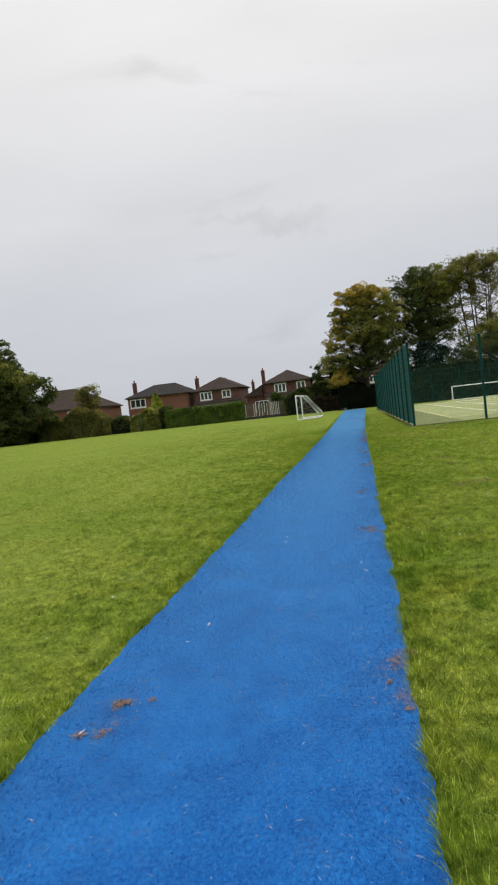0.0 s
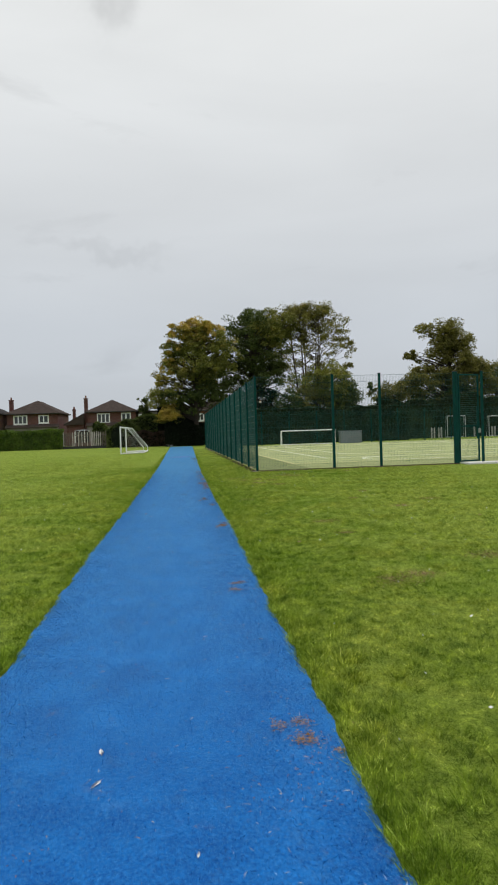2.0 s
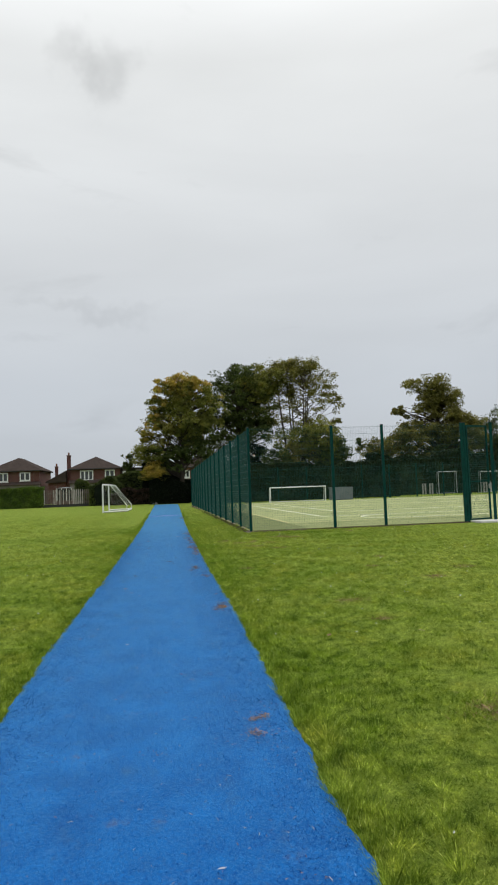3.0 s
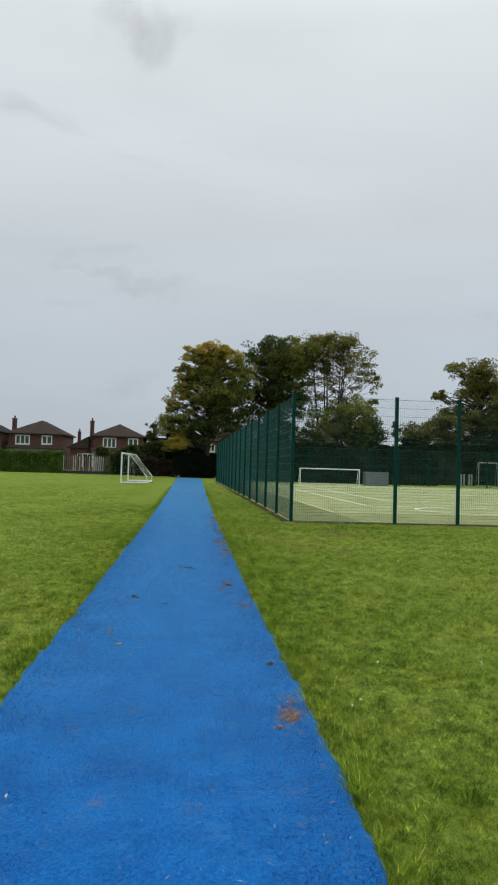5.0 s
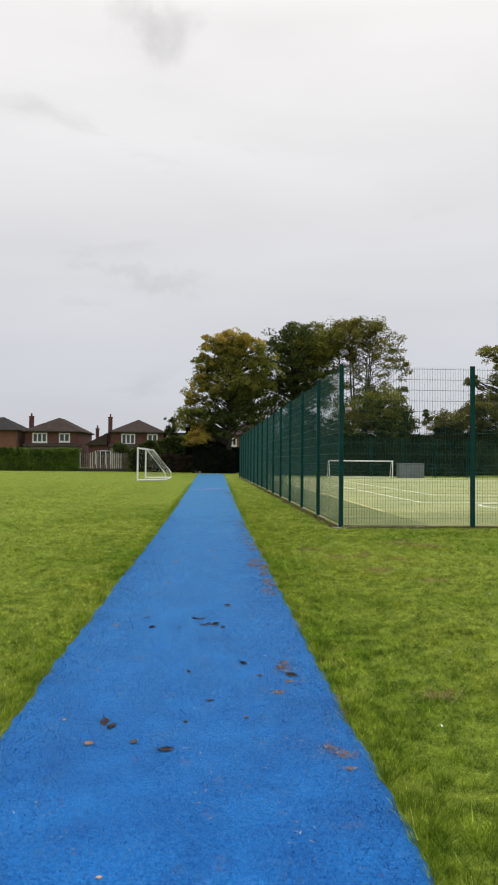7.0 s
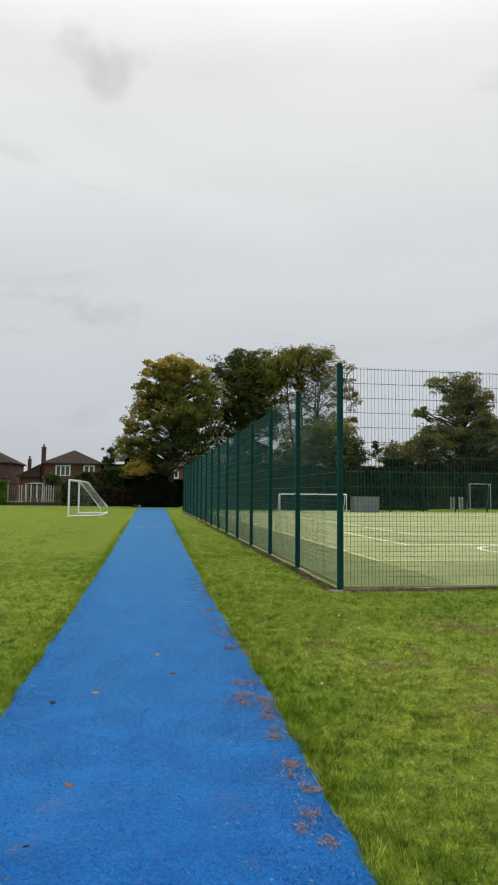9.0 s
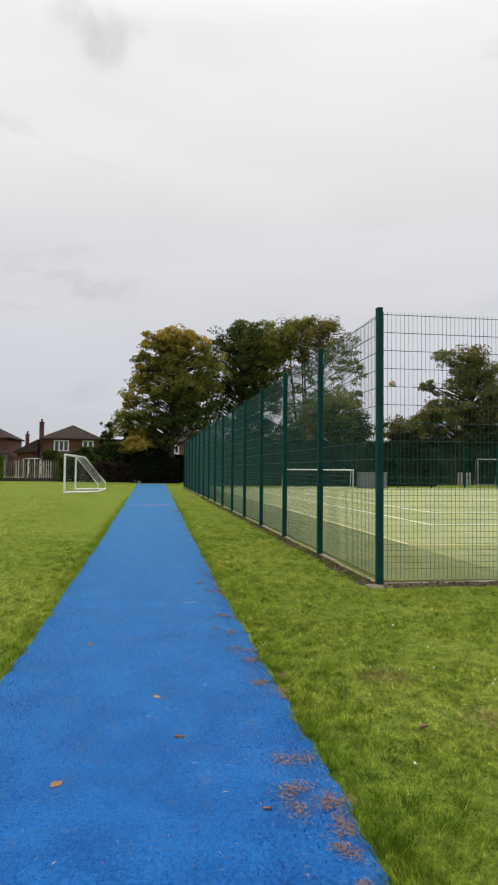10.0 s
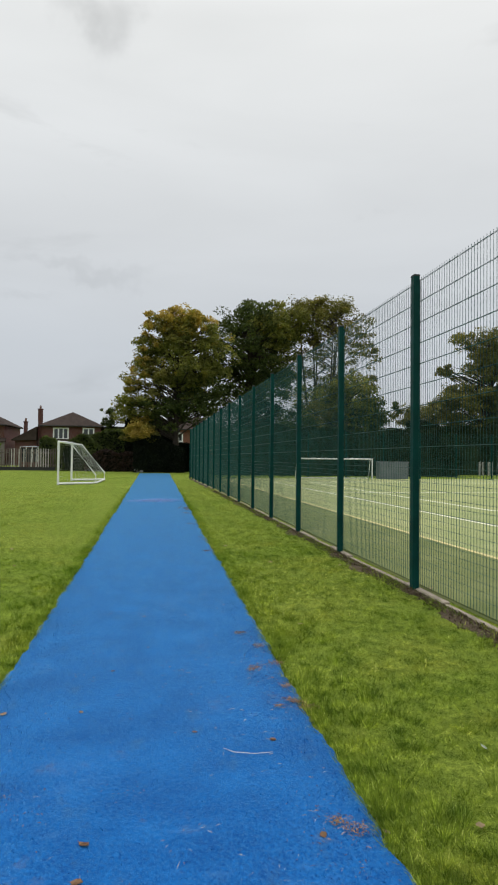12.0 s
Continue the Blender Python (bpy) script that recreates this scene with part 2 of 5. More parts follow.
def brick_wall(name, colour, course=0.075):
    k = Nodes(name, 0.85, specular=0.3)
    n = k.node("ShaderNodeTexBrick", Scale=1.0, Mortar_Size=0.008, Brick_Width=0.225, Row_Height=course)
    turn = k.node("ShaderNodeMapping", Rotation=(radians(90), 0, 0))
    k.link(k.place, turn.inputs[0])
    k.link(turn.outputs[0], n.inputs["Vector"])
    for slot, f in (("Color1", 0.8), ("Color2", 1.25)):
        n.inputs[slot].default_value = (*[v * f for v in colour], 1)
    n.inputs["Mortar"].default_value = (0.16, 0.13, 0.11, 1)
    c = k.mix(k.ramp(k.noise(0.9, 5.0), (0.4, (0.0,)), (0.75, (0.5,))), n.outputs[0], tuple(v * 0.6 for v in colour))
    return k.done(c, n.outputs["Fac"], -0.004)


def roof_tile(name, colour):
    k = Nodes(name, 0.95, specular=0.06)
    row = k.node("ShaderNodeTexWave", Scale=2.2, Distortion=0.5, Detail=2.0)
    row.bands_direction = "Z"
    k.link(k.place, row.inputs["Vector"])
    c = k.ramp(k.noise(1.5, 6.0, 0.7), (0.3, tuple(v * 0.7 for v in colour)), (0.7, tuple(v * 1.3 for v in colour)))
    c = k.mix(k.ramp(row.outputs["Fac"], (0.0, (0.5,)), (0.25, (0.0,))), c, tuple(v * 0.5 for v in colour))
    return k.done(c, row.outputs["Fac"], 0.03)


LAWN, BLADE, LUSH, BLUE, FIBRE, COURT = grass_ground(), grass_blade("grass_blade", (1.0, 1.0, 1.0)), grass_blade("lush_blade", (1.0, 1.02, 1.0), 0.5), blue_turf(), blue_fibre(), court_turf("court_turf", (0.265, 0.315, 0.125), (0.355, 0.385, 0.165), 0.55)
MARGIN = court_turf("margin_turf", (0.140, 0.175, 0.060), (0.205, 0.235, 0.085), 0.22)
END_MARGIN = court_turf("end_margin_turf", (0.205, 0.245, 0.090), (0.285, 0.315, 0.125), 0.4)
WHITE_LINE, YELLOW_LINE = paint_line("white_line", (0.84, 0.84, 0.70)), paint_line("yellow_line", (0.66, 0.56, 0.26))
POST_GREEN = plain("post_green", (0.002, 0.046, 0.040), 0.6, vary=0.25, scale=4, specular=0.12)
WIRE_GREEN = plain("wire_green", (0.0015, 0.064, 0.054), 0.45, vary=0.2, scale=8, specular=0.4)
CAP_BLACK = plain("cap_black", (0.012, 0.02, 0.02), 0.5)
STEEL = plain("steel_bolt", (0.35, 0.36, 0.36), 0.35, 0.9)
CONCRETE = plain("concrete", (0.29, 0.25, 0.195), 0.95, specular=0.15, vary=0.3, scale=5, bump=0.006)
PALE_CONCRETE = plain("pale_concrete", (0.62, 0.61, 0.58), 0.85, vary=0.15, scale=3, bump=0.004)
SOIL = plain("soil", (0.10, 0.075, 0.048), 0.95, vary=0.45, scale=7, bump=0.03, bump_scale=35, specular=0.15)
GOAL_WHITE = plain("goal_white", (0.80, 0.81, 0.80), 0.4, vary=0.05, scale=2)
GOAL_GREY = plain("goal_grey", (0.45, 0.47, 0.47), 0.45, 0.3, vary=0.15)
NET_WHITE = plain("net_white", (0.62, 0.64, 0.62), 0.8, vary=0.1)
BOX_GREY = plain("box_grey", (0.14, 0.165, 0.175), 0.6, vary=0.12, scale=2)
TIMBER = plain("weathered_timber", (0.13, 0.105, 0.088), 0.85, vary=0.4, scale=3, bump=0.004)
TIMBER_PALE = plain("pale_timber", (0.42, 0.40, 0.37), 0.85, vary=0.3, scale=3, bump=0.004)
BARK = plain("bark", (0.055, 0.045, 0.036), 0.95, vary=0.4, scale=3, bump=0.05, bump_scale=9, specular=0.2)
BARK_PALE = plain("pale_bark", (0.075, 0.064, 0.05), 0.95, vary=0.4, scale=3, bump=0.05, bump_scale=9, specular=0.2)
BRICK_RED, BRICK_ORANGE = brick_wall("red_brick", (0.110, 0.036, 0.032)), brick_wall("orange_brick", (0.20, 0.075, 0.045))
ROOF_BROWN, ROOF_GREY = roof_tile("brown_tile", (0.060, 0.046, 0.040)), roof_tile("grey_tile", (0.044, 0.041, 0.040))
RENDER_GREY = plain("grey_render", (0.20, 0.175, 0.165), 0.9, vary=0.2, scale=1.5, bump=0.004)
FRAME_WHITE = plain("upvc_white", (0.74, 0.75, 0.75), 0.4, vary=0.05)
GLASS_DARK = plain("window_glass", (0.03, 0.036, 0.04), 0.08, vary=0.3, scale=0.8, specular=0.8)
LEAD = plain("dark_gutter", (0.02, 0.02, 0.02), 0.5)
LEAF_GREEN = foliage("leaf_green", (0.060, 0.076, 0.020), (0.27, 0.275, 0.066), (0.40, 0.30, 0.060), 0.0, thin=0.38)
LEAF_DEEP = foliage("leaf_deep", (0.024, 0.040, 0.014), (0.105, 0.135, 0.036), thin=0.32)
LEAF_OLIVE = foliage("leaf_olive", (0.070, 0.072, 0.022), (0.23, 0.215, 0.060), (0.27, 0.21, 0.042), 0.0, thin=0.35)
LEAF_GOLD = foliage("leaf_gold", (0.24, 0.18, 0.035), (0.50, 0.37, 0.095), (0.24, 0.225, 0.04), 0.12, thin=0.35)
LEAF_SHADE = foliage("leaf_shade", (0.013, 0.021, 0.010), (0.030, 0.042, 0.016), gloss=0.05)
LEAF_HEDGE = foliage("leaf_hedge", (0.040, 0.075, 0.010), (0.12, 0.19, 0.022))
LEAF_LIME = foliage("leaf_lime", (0.15, 0.19, 0.018), (0.34, 0.38, 0.035))
LEAF_RUST = foliage("leaf_rust", (0.020, 0.014, 0.010), (0.055, 0.032, 0.022))
# Near-black leaves: dark ones, and shade under trees and inside hedges put into colour.
LEAF_DARK_SHADE = foliage("leaf_dark_shade", (0.006, 0.009, 0.006), (0.013, 0.018, 0.010), gloss=0.03)
DEAD_LEAF = [plain("brown_leaf", (0.27, 0.155, 0.08), 0.7, vary=0.35, scale=25, specular=0.3),
             plain("dark_leaf", (0.045, 0.034, 0.032), 0.75, vary=0.35, scale=25),
             plain("tan_leaf", (0.42, 0.30, 0.18), 0.7, vary=0.3, scale=25, specular=0.3)]
k = Nodes("needle_brown", 0.85, specular=0.2)
NEEDLE = k.done(k.ramp(k.island(), (0.0, (0.11, 0.065, 0.035)), (0.6, (0.30, 0.17, 0.075)), (1.0, (0.46, 0.35, 0.21))))
k = Nodes("pale_straw", 0.8, specular=0.2)
STRAW = k.done(k.ramp(k.island(), (0.0, (0.10, 0.20, 0.36)), (0.45, (0.26, 0.33, 0.40)), (0.80, (0.40, 0.38, 0.33)), (1.0, (0.60, 0.58, 0.52))))
k = Nodes("orange_white_plastic", 0.5)
SCRAP_ORANGE = k.done(k.ramp(k.noise(14, 2.0), (0.48, (0.55, 0.53, 0.5)), (0.54, (0.42, 0.20, 0.06))))
SCUFF = plain("scuffed_turf", (0.24, 0.42, 0.74), 0.8, vary=0.3, scale=9, bump=0.004)
SCRAP = plain("pale_scrap", (0.75, 0.76, 0.74), 0.6, vary=0.1, scale=20)


# ---- building helpers ----
def part(name, bm, material, parent=None, label=""):
    """Links a bmesh as one mesh object, under a thing or a part when one is given."""
    me = bpy.data.meshes.new(name)
    bm.to_mesh(me)
    bm.free()
    me.materials.append(material)
    ob = new(name, me)
    ob.parent = parent
    return tagged(ob, label) if label else ob


def shared(name, me, parent=None, m=None):
    """One more object on a mesh that is there already."""
    ob = new(name, me)
    ob.parent = parent
    if m is not None:
        ob.matrix_basis = m
    return ob


def thing(name, label, category, m=None, group="", kind=""):
    ob = new(name)
    ob.empty_display_size = 0.1
    if m is not None:
        ob.matrix_basis = m
    return tagged(ob, label, category, group, kind)


def add_box(bm, lo, hi, m=None, bevel=0.0):
    made = bmesh.ops.create_cube(bm, size=1)["verts"]
    mid, size = (Vector(lo) + Vector(hi)) / 2, Vector(hi) - Vector(lo)
    for v in made:
        v.co = Vector((mid.x + v.co.x * size.x, mid.y + v.co.y * size.y, mid.z + v.co.z * size.z))
    if bevel:
        edges = list({e for v in made for e in v.link_edges})
        made = list({v for f in bmesh.ops.bevel(bm, geom=edges, offset=bevel, segments=1, affect="EDGES")["faces"] for v in f.verts} | {v for v in made if v.is_valid})
    if m is not None:
        bmesh.ops.transform(bm, matrix=m, verts=made)
    return bm


def boxed(lo, hi, bevel=0.0, m=None):
    return add_box(bmesh.new(), lo, hi, m, bevel)


def add_tube(bm, points, radii, sides=8):
    """A tube through points, with a radius at each, closed at both ends."""
    rings, points = [], [Vector(p) for p in points]
    for i, p in enumerate(points):
        way = (points[min(i + 1, len(points) - 1)] - points[max(i - 1, 0)]).normalized()
        side = way.orthogonal().normalized() if abs(way.z) < 0.99 else Vector((1, 0, 0))
        other = way.cross(side)
        rings.append([bm.verts.new(p + radii[i] * (math.cos(a) * side + math.sin(a) * other)) for a in (2 * math.pi * j / sides for j in range(sides))])
    for a, b in zip(rings, rings[1:]):
        for j in range(sides):
            bm.faces.new((a[j], a[(j + 1) % sides], b[(j + 1) % sides], b[j]))
    bm.faces.new(rings[0][::-1])
    bm.faces.new(rings[-1])
    return bm


def big_mesh(name, verts, per_face, material, parent=None, smooth=False):
    """A mesh of many loose faces of per_face corners each, from an array of corners."""
    me = bpy.data.meshes.new(name)
    n = len(verts)
    me.vertices.add(n)
    me.vertices.foreach_set("co", np.ascontiguousarray(verts, dtype=np.float32).ravel())
    me.loops.add(n)
    me.loops.foreach_set("vertex_index", np.arange(n, dtype=np.int32))
    me.polygons.add(n // per_face)
    me.polygons.foreach_set("loop_start", np.arange(0, n, per_face, dtype=np.int32))
    me.update(calc_edges=True)
    me.materials.append(material)
    ob = new(name, me)
    ob.parent = parent
    return ob


def rows3(*columns):
    return np.stack(columns, axis=-1)


def blades(rng, x, y, z, height, width, lean):
    """One narrow triangle a blade, at each x, y."""
    n = len(x)
    turn, tip = rng.uniform(0, 2 * math.pi, n), rng.uniform(0, 2 * math.pi, n)
    h, w = height * rng.uniform(0.5, 1.25, n), width * rng.uniform(0.6, 1.3, n)
    dx, dy = np.cos(turn) * w / 2, np.sin(turn) * w / 2
    bend = lean * h * rng.uniform(0.2, 1.3, n)
    zs = np.full(n, z)
    return rows3(rows3(x - dx, y - dy, zs), rows3(x + dx, y + dy, zs), rows3(x + np.cos(tip) * bend, y + np.sin(tip) * bend, zs + h)).transpose(0, 2, 1).reshape(-1, 3)


def leaf_cards(rng, centres, size, level=0.0):
    """A small diamond a leaf, turned any way or, by level, held more or less flat."""
    n = len(centres)
    face = rng.normal(size=(n, 3)) + np.array((0, 0, level))
    a = np.cross(face, rng.normal(size=(n, 3)))
    a /= np.linalg.norm(a, axis=1)[:, None]
    b = np.cross(a, face)
    b /= np.linalg.norm(b, axis=1)[:, None]
    s = (size * rng.uniform(0.55, 1.3, n))[:, None]
    return np.stack((centres - a * s, centres + b * s * 0.55, centres + a * s, centres - b * s * 0.55), axis=1).reshape(-1, 3)


# ---- ground, path and court ----
bm = bmesh.new()
bmesh.ops.create_grid(bm, x_segments=40, y_segments=40, size=1500)
tagged(part("ground", bm, LAWN), "mown green school field with yellowed worn patches", "lawn", kind="structure")

HALF, PATH_FROM, PATH_TO = 0.780, -14.0, 68.0


def wobble(y, side):
    """How far the ragged edge of the path strays at y."""
    p = 0.9 if side > 0 else 2.3
    return 0.008 * np.sin(0.83 * y + p) + 0.005 * np.sin(2.37 * y + 2 * p) + 0.006 * np.sin(5.9 * y + 3 * p + np.sin(1.3 * y)) + 0.007 * np.sin(13.7 * y + p + 2 * np.sin(2.1 * y)) + 0.006 * np.sin(37.0 * y + 2 * np.sin(5.3 * y))


def half_width(y):
    """The path bulges a little halfway and grows wider towards its far end."""
    return HALF + 0.0075 * np.maximum(0, y - 22) + 0.022 * np.exp(-((y - 7.0) / 3.5) ** 2)


bm = bmesh.new()
previous = None
for i in range(int((PATH_TO - PATH_FROM) / 0.05) + 1):
    y = PATH_FROM + 0.05 * i
    left, right = -float(half_width(y) + wobble(y, -1)), float(half_width(y) + wobble(y, 1))
    row = [bm.verts.new(p) for p in ((left, y, -0.02), (left, y, 0.012), (left * 0.4, y, 0.015), (right * 0.4, y, 0.015), (right, y, 0.012), (right, y, -0.02))]
    if previous:
        for j in range(5):
            bm.faces.new((previous[j], previous[j + 1], row[j + 1], row[j]))
    previous = row
path_ob = tagged(part("path", bm, BLUE), "bright blue synthetic turf path with ragged grassy edges", "path", kind="structure")

# the court stands half a degree askew to the path
COURT_FRAME = pose(2.505, 20.0, 0, 0, 0, 0.504)
COURT_W, COURT_L = 30.0, 37.5


def court_box(name, u0, u1, v0, v1, z0, z1, material, label, category, kind="structure"):
    ob = part(name, boxed((u0, v0, z0), (u1, v1, z1)), material)
    ob.matrix_basis = COURT_FRAME
    return tagged(ob, label, category, kind=kind)


court_box("court_floor", 0.12, COURT_W - 0.1, 0.1, COURT_L - 0.05, -0.05, 0.03, COURT, "sandy pale green artificial turf pitch", "sports pitch")
court_box("court_margin", 0.12, 1.74, 0.1, COURT_L - 0.06, 0.02, 0.033, MARGIN, "darker green run-off strip beside the pitch", "sports pitch")
court_box("court_margin", 1.745, COURT_W - 0.2, 0.1, 3.39, 0.02, 0.033, END_MARGIN, "darker green run-off strip across the end of the pitch", "sports pitch")


def line_set(name, pieces, material, label):
    bm = bmesh.new()
    for u0, u1, v0, v1 in pieces:
        add_box(bm, (u0, v0, 0.02), (u1, v1, 0.034))
    ob = part(name, bm, material)
    ob.matrix_basis = COURT_FRAME
    return tagged(ob, label, "pitch marking", kind="structure")


def outline(u0, u1, v0, v1, w):
    return [(u0, u0 + w, v0, v1), (u1 - w, u1, v0, v1), (u0 + w, u1 - w, v0, v0 + w), (u0 + w, u1 - w, v1 - w, v1)]


line_set("yellow_markings", outline(1.75, 28.0, 3.4, 33.0, 0.075), YELLOW_LINE, "yellow painted outline on the pitch")
line_set("white_markings", outline(3.85, 18.0, 7.2, 31.5, 0.08) + [(3.93, 17.92, 20.0, 20.08)], WHITE_LINE, "white painted outline on the pitch")
line_set("inner_white_markings", outline(5.75, 26.0, 11.5, 30.0, 0.08), WHITE_LINE, "second white painted outline on the pitch")
bm = bmesh.new()
for i in range(24):
    a = math.pi * (0.5 + i / 24)
    m = Matrix.Translation((6.50, 5.50, 0)) @ Matrix.Rotation(a, 4, "Z")
    add_box(bm, (1.38, -0.10, 0.02), (1.47, 0.10, 0.0355), m)
add_box(bm, (6.50, 4.03, 0.02), (9.4, 4.12, 0.0355))
arc = part("arc_marking", bm, WHITE_LINE)
arc.matrix_basis = COURT_FRAME
tagged(arc, "curved pale painted arc on the pitch", "pitch marking", kind="structure")


# ---- mesh fence round the court ----
POST_H = 3.02


def panel_mesh(width):
    """Twin-wire mesh: uprights every 50 mm, cross wires close together low down and 200 mm apart above."""
    bm = bmesh.new()
    n = max(2, round(width / 0.05))
    for i in range(n + 1):
        u = 0.01 + (width - 0.02) * i / n
        add_wire(bm, (u, 0, 0.06), (u, 0, 3.0), 0.0022)
    levels = [1.17 - 0.0667 * i for i in range(16)] + [1.37 + 0.2 * i for i in range(9)]
    for z in levels:
        for y in (-0.0055, 0.0055) if z > 1.2 else (0.004,):
            add_wire(bm, (0, y, z), (width, y, z), 0.0025 if z > 1.2 else 0.0017)
    me = bpy.data.meshes.new("mesh_panel")
    bm.to_mesh(me)
    bm.free()
    me.materials.append(WIRE_GREEN)
    return me


def add_wire(bm, a, b, r):
    """A square wire between two points, upright or level."""
    d = ((r, 0, 0), (0, r, 0), (-r, 0, 0), (0, -r, 0)) if abs(b[2] - a[2]) > 0.1 else ((0, 0, r), (0, r, 0), (0, 0, -r), (0, -r, 0))
    p, q = [[bm.verts.new(Vector(c) + Vector(o)) for o in d] for c in (a, b)]
    for j in range(4):
        bm.faces.new((p[j], p[(j + 1) % 4], q[(j + 1) % 4], q[j]))


PANELS = {}


def panel(width, parent, m):
    if width not in PANELS:
        PANELS[width] = panel_mesh(width)
    return shared("mesh_panel", PANELS[width], parent, m)


def mesh_of(bm, name, material):
    me = bpy.data.meshes.new(name)
    bm.to_mesh(me)
    bm.free()
    me.materials.append(material)
    return me


POST_MESH = mesh_of(boxed((-0.04, -0.03, -0.05), (0.04, 0.03, POST_H), 0.006), "post", POST_GREEN)
CAP_MESH = mesh_of(boxed((-0.043, -0.033, POST_H - 0.012), (0.043, 0.033, POST_H + 0.012), 0.006), "cap", CAP_BLACK)
CLAMP_MESH = mesh_of(boxed((-0.022, -0.0445, 0.02), (0.022, -0.0305, 2.99), 0.002), "clamp_bar", POST_GREEN)
bm = bmesh.new()
bmesh.ops.create_cone(bm, cap_ends=True, segments=6, radius1=0.008, radius2=0.006, depth=0.008, matrix=Matrix.Rotation(radians(90), 4, "X"))
BOLT_MESH = mesh_of(bm, "bolt", STEEL)


def post(parent, m, bolts=True):
    ob = shared("post", POST_MESH, parent, m)
    shared("cap", CAP_MESH, ob)
    clamp = shared("clamp_bar", CLAMP_MESH, ob)
    if bolts:
        for i in range(6):
            shared("bolt", BOLT_MESH, ob, pose(0, -0.048, 0.18 + 0.53 * i))
    return ob


def fence_run(label, stops, m, near, inside, gaps=()):
    """A straight run of posts at the given stops, with a panel in each bay but the gaps."""
    run = thing("mesh_fence", label, "fence", m, "court fence")
    for i, u in enumerate(stops):
        post(run, pose(u, 0, 0, 0, 0, 180 if inside > 0 else 0), i < near)
        if i + 1 < len(stops) and i not in gaps:
            panel(round(stops[i + 1] - u, 3), run, pose(u, 0.037 * inside, 0))
    return run


BAY = 2.5
fence_run("tall dark green wire mesh sports fence beside the blue path", [BAY * i for i in range(16)], COURT_FRAME @ pose(0, 0, 0, 0, 0, 90), 6, -1)
front = [2.5, 4.05, 6.55, 7.5] + [7.5 + BAY * i for i in range(1, 10)]
front_run = fence_run("tall dark green wire mesh fence across the end of the pitch", front, COURT_FRAME, 4, 1, gaps=(2,))
panel(2.5, front_run, pose(0, 0.037, 0))
post(front_run, pose(6.635, 0, 0, 0, 0, 180), False)
fence_run("dark green mesh fence at the far end of the pitch", [BAY * i for i in range(13)], COURT_FRAME @ pose(0, COURT_L, 0), 0, -1)
fence_run("dark green mesh fence along the far side of the pitch", [BAY * i for i in range(1, 15)], COURT_FRAME @ pose(COURT_W, 0, 0, 0, 0, 90), 0, 1)

# a crumpled scrap wedged in the mesh by the corner
bm = bmesh.new()
bmesh.ops.create_icosphere(bm, subdivisions=2, radius=0.042)
for v in bm.verts:
    v.co *= 1 + 0.35 * noise.noise(v.co * 31)
    v.co.z *= 0.85
caught = part("caught_scrap", bm, SCRAP_ORANGE)
caught.matrix_basis = COURT_FRAME @ pose(0.17, 0.03, 2.2)
tagged(caught, "crumpled orange and white plastic scrap caught in the mesh fence", "litter")

# gate standing ajar, and the slab before it
gate = thing("mesh_gate", "dark green mesh gate standing ajar in the fence", "gate", COURT_FRAME @ pose(6.70, 0.02, 0, 0, 0, 22))
bm = boxed((0.0, -0.025, 0.06), (0.05, 0.025, 2.95), 0.004)
add_box(bm, (0.87, -0.025, 0.06), (0.92, 0.025, 2.95), None, 0.004)
for z in (0.06, 1.2, 2.9):
    add_box(bm, (0.05, -0.02, z), (0.87, 0.02, z + 0.05))
part("gate_frame", bm, POST_GREEN, gate)
bm = bmesh.new()
for i in range(17):
    add_wire(bm, (0.06 + 0.05 * i, 0, 0.1), (0.06 + 0.05 * i, 0, 2.9), 0.003)
for i in range(42):
    add_wire(bm, (0.05, 0, 0.14 + 0.0667 * i), (0.87, 0, 0.14 + 0.0667 * i), 0.003)
part("gate_mesh", bm, WIRE_GREEN, gate)
part("latch", boxed((0.84, -0.06, 1.0), (0.95, -0.026, 1.14), 0.008), STEEL, gate, "steel gate latch")
slab = part("entrance_slab", boxed((6.75, -0.55, -0.05), (9.6, 0.09, 0.055), 0.012), PALE_CONCRETE)
slab.matrix_basis = COURT_FRAME
tagged(slab, "pale concrete slab before the gate", "paving slab", kind="structure")

# edging stones under the mesh
EDGE_MESH = mesh_of(boxed((-0.022, 0.004, -0.08), (0.05, 0.906, 0.055), 0.010), "edging_stone", CONCRETE)
kerb = thing("kerb", "grey concrete edging under the mesh fence", "kerb", COURT_FRAME, kind="structure")
rng = random.Random(4)
for i in range(38):
    shared("edging_stone", EDGE_MESH, kerb, pose(0.015 + rng.uniform(-0.006, 0.006), 0.05 + 0.91 * i, rng.uniform(-0.046, -0.026), rng.uniform(-0.6, 0.6)))
for i in range(7):
    shared("edging_stone", EDGE_MESH, kerb, pose(0.12 + 0.91 * (i + 1), 0.015 + rng.uniform(-0.006, 0.006), rng.uniform(-0.045, -0.03), rng.uniform(-0.4, 0.4), 0, 90))
for i in range(22):
    shared("edging_stone", EDGE_MESH, kerb, pose(9.7 + 0.91 * (i + 1), 0.015, rng.uniform(-0.012, 0.0), 0, 0, 90))


footing = part("post_footing", boxed((-0.16, -0.13, -0.06), (0.15, 0.05, 0.016), 0.012), CONCRETE)
footing.matrix_basis = COURT_FRAME @ pose(0, -0.02, 0, 0, 0, 8)
tagged(footing, "pale concrete footing at the corner post", "footing", kind="structure")


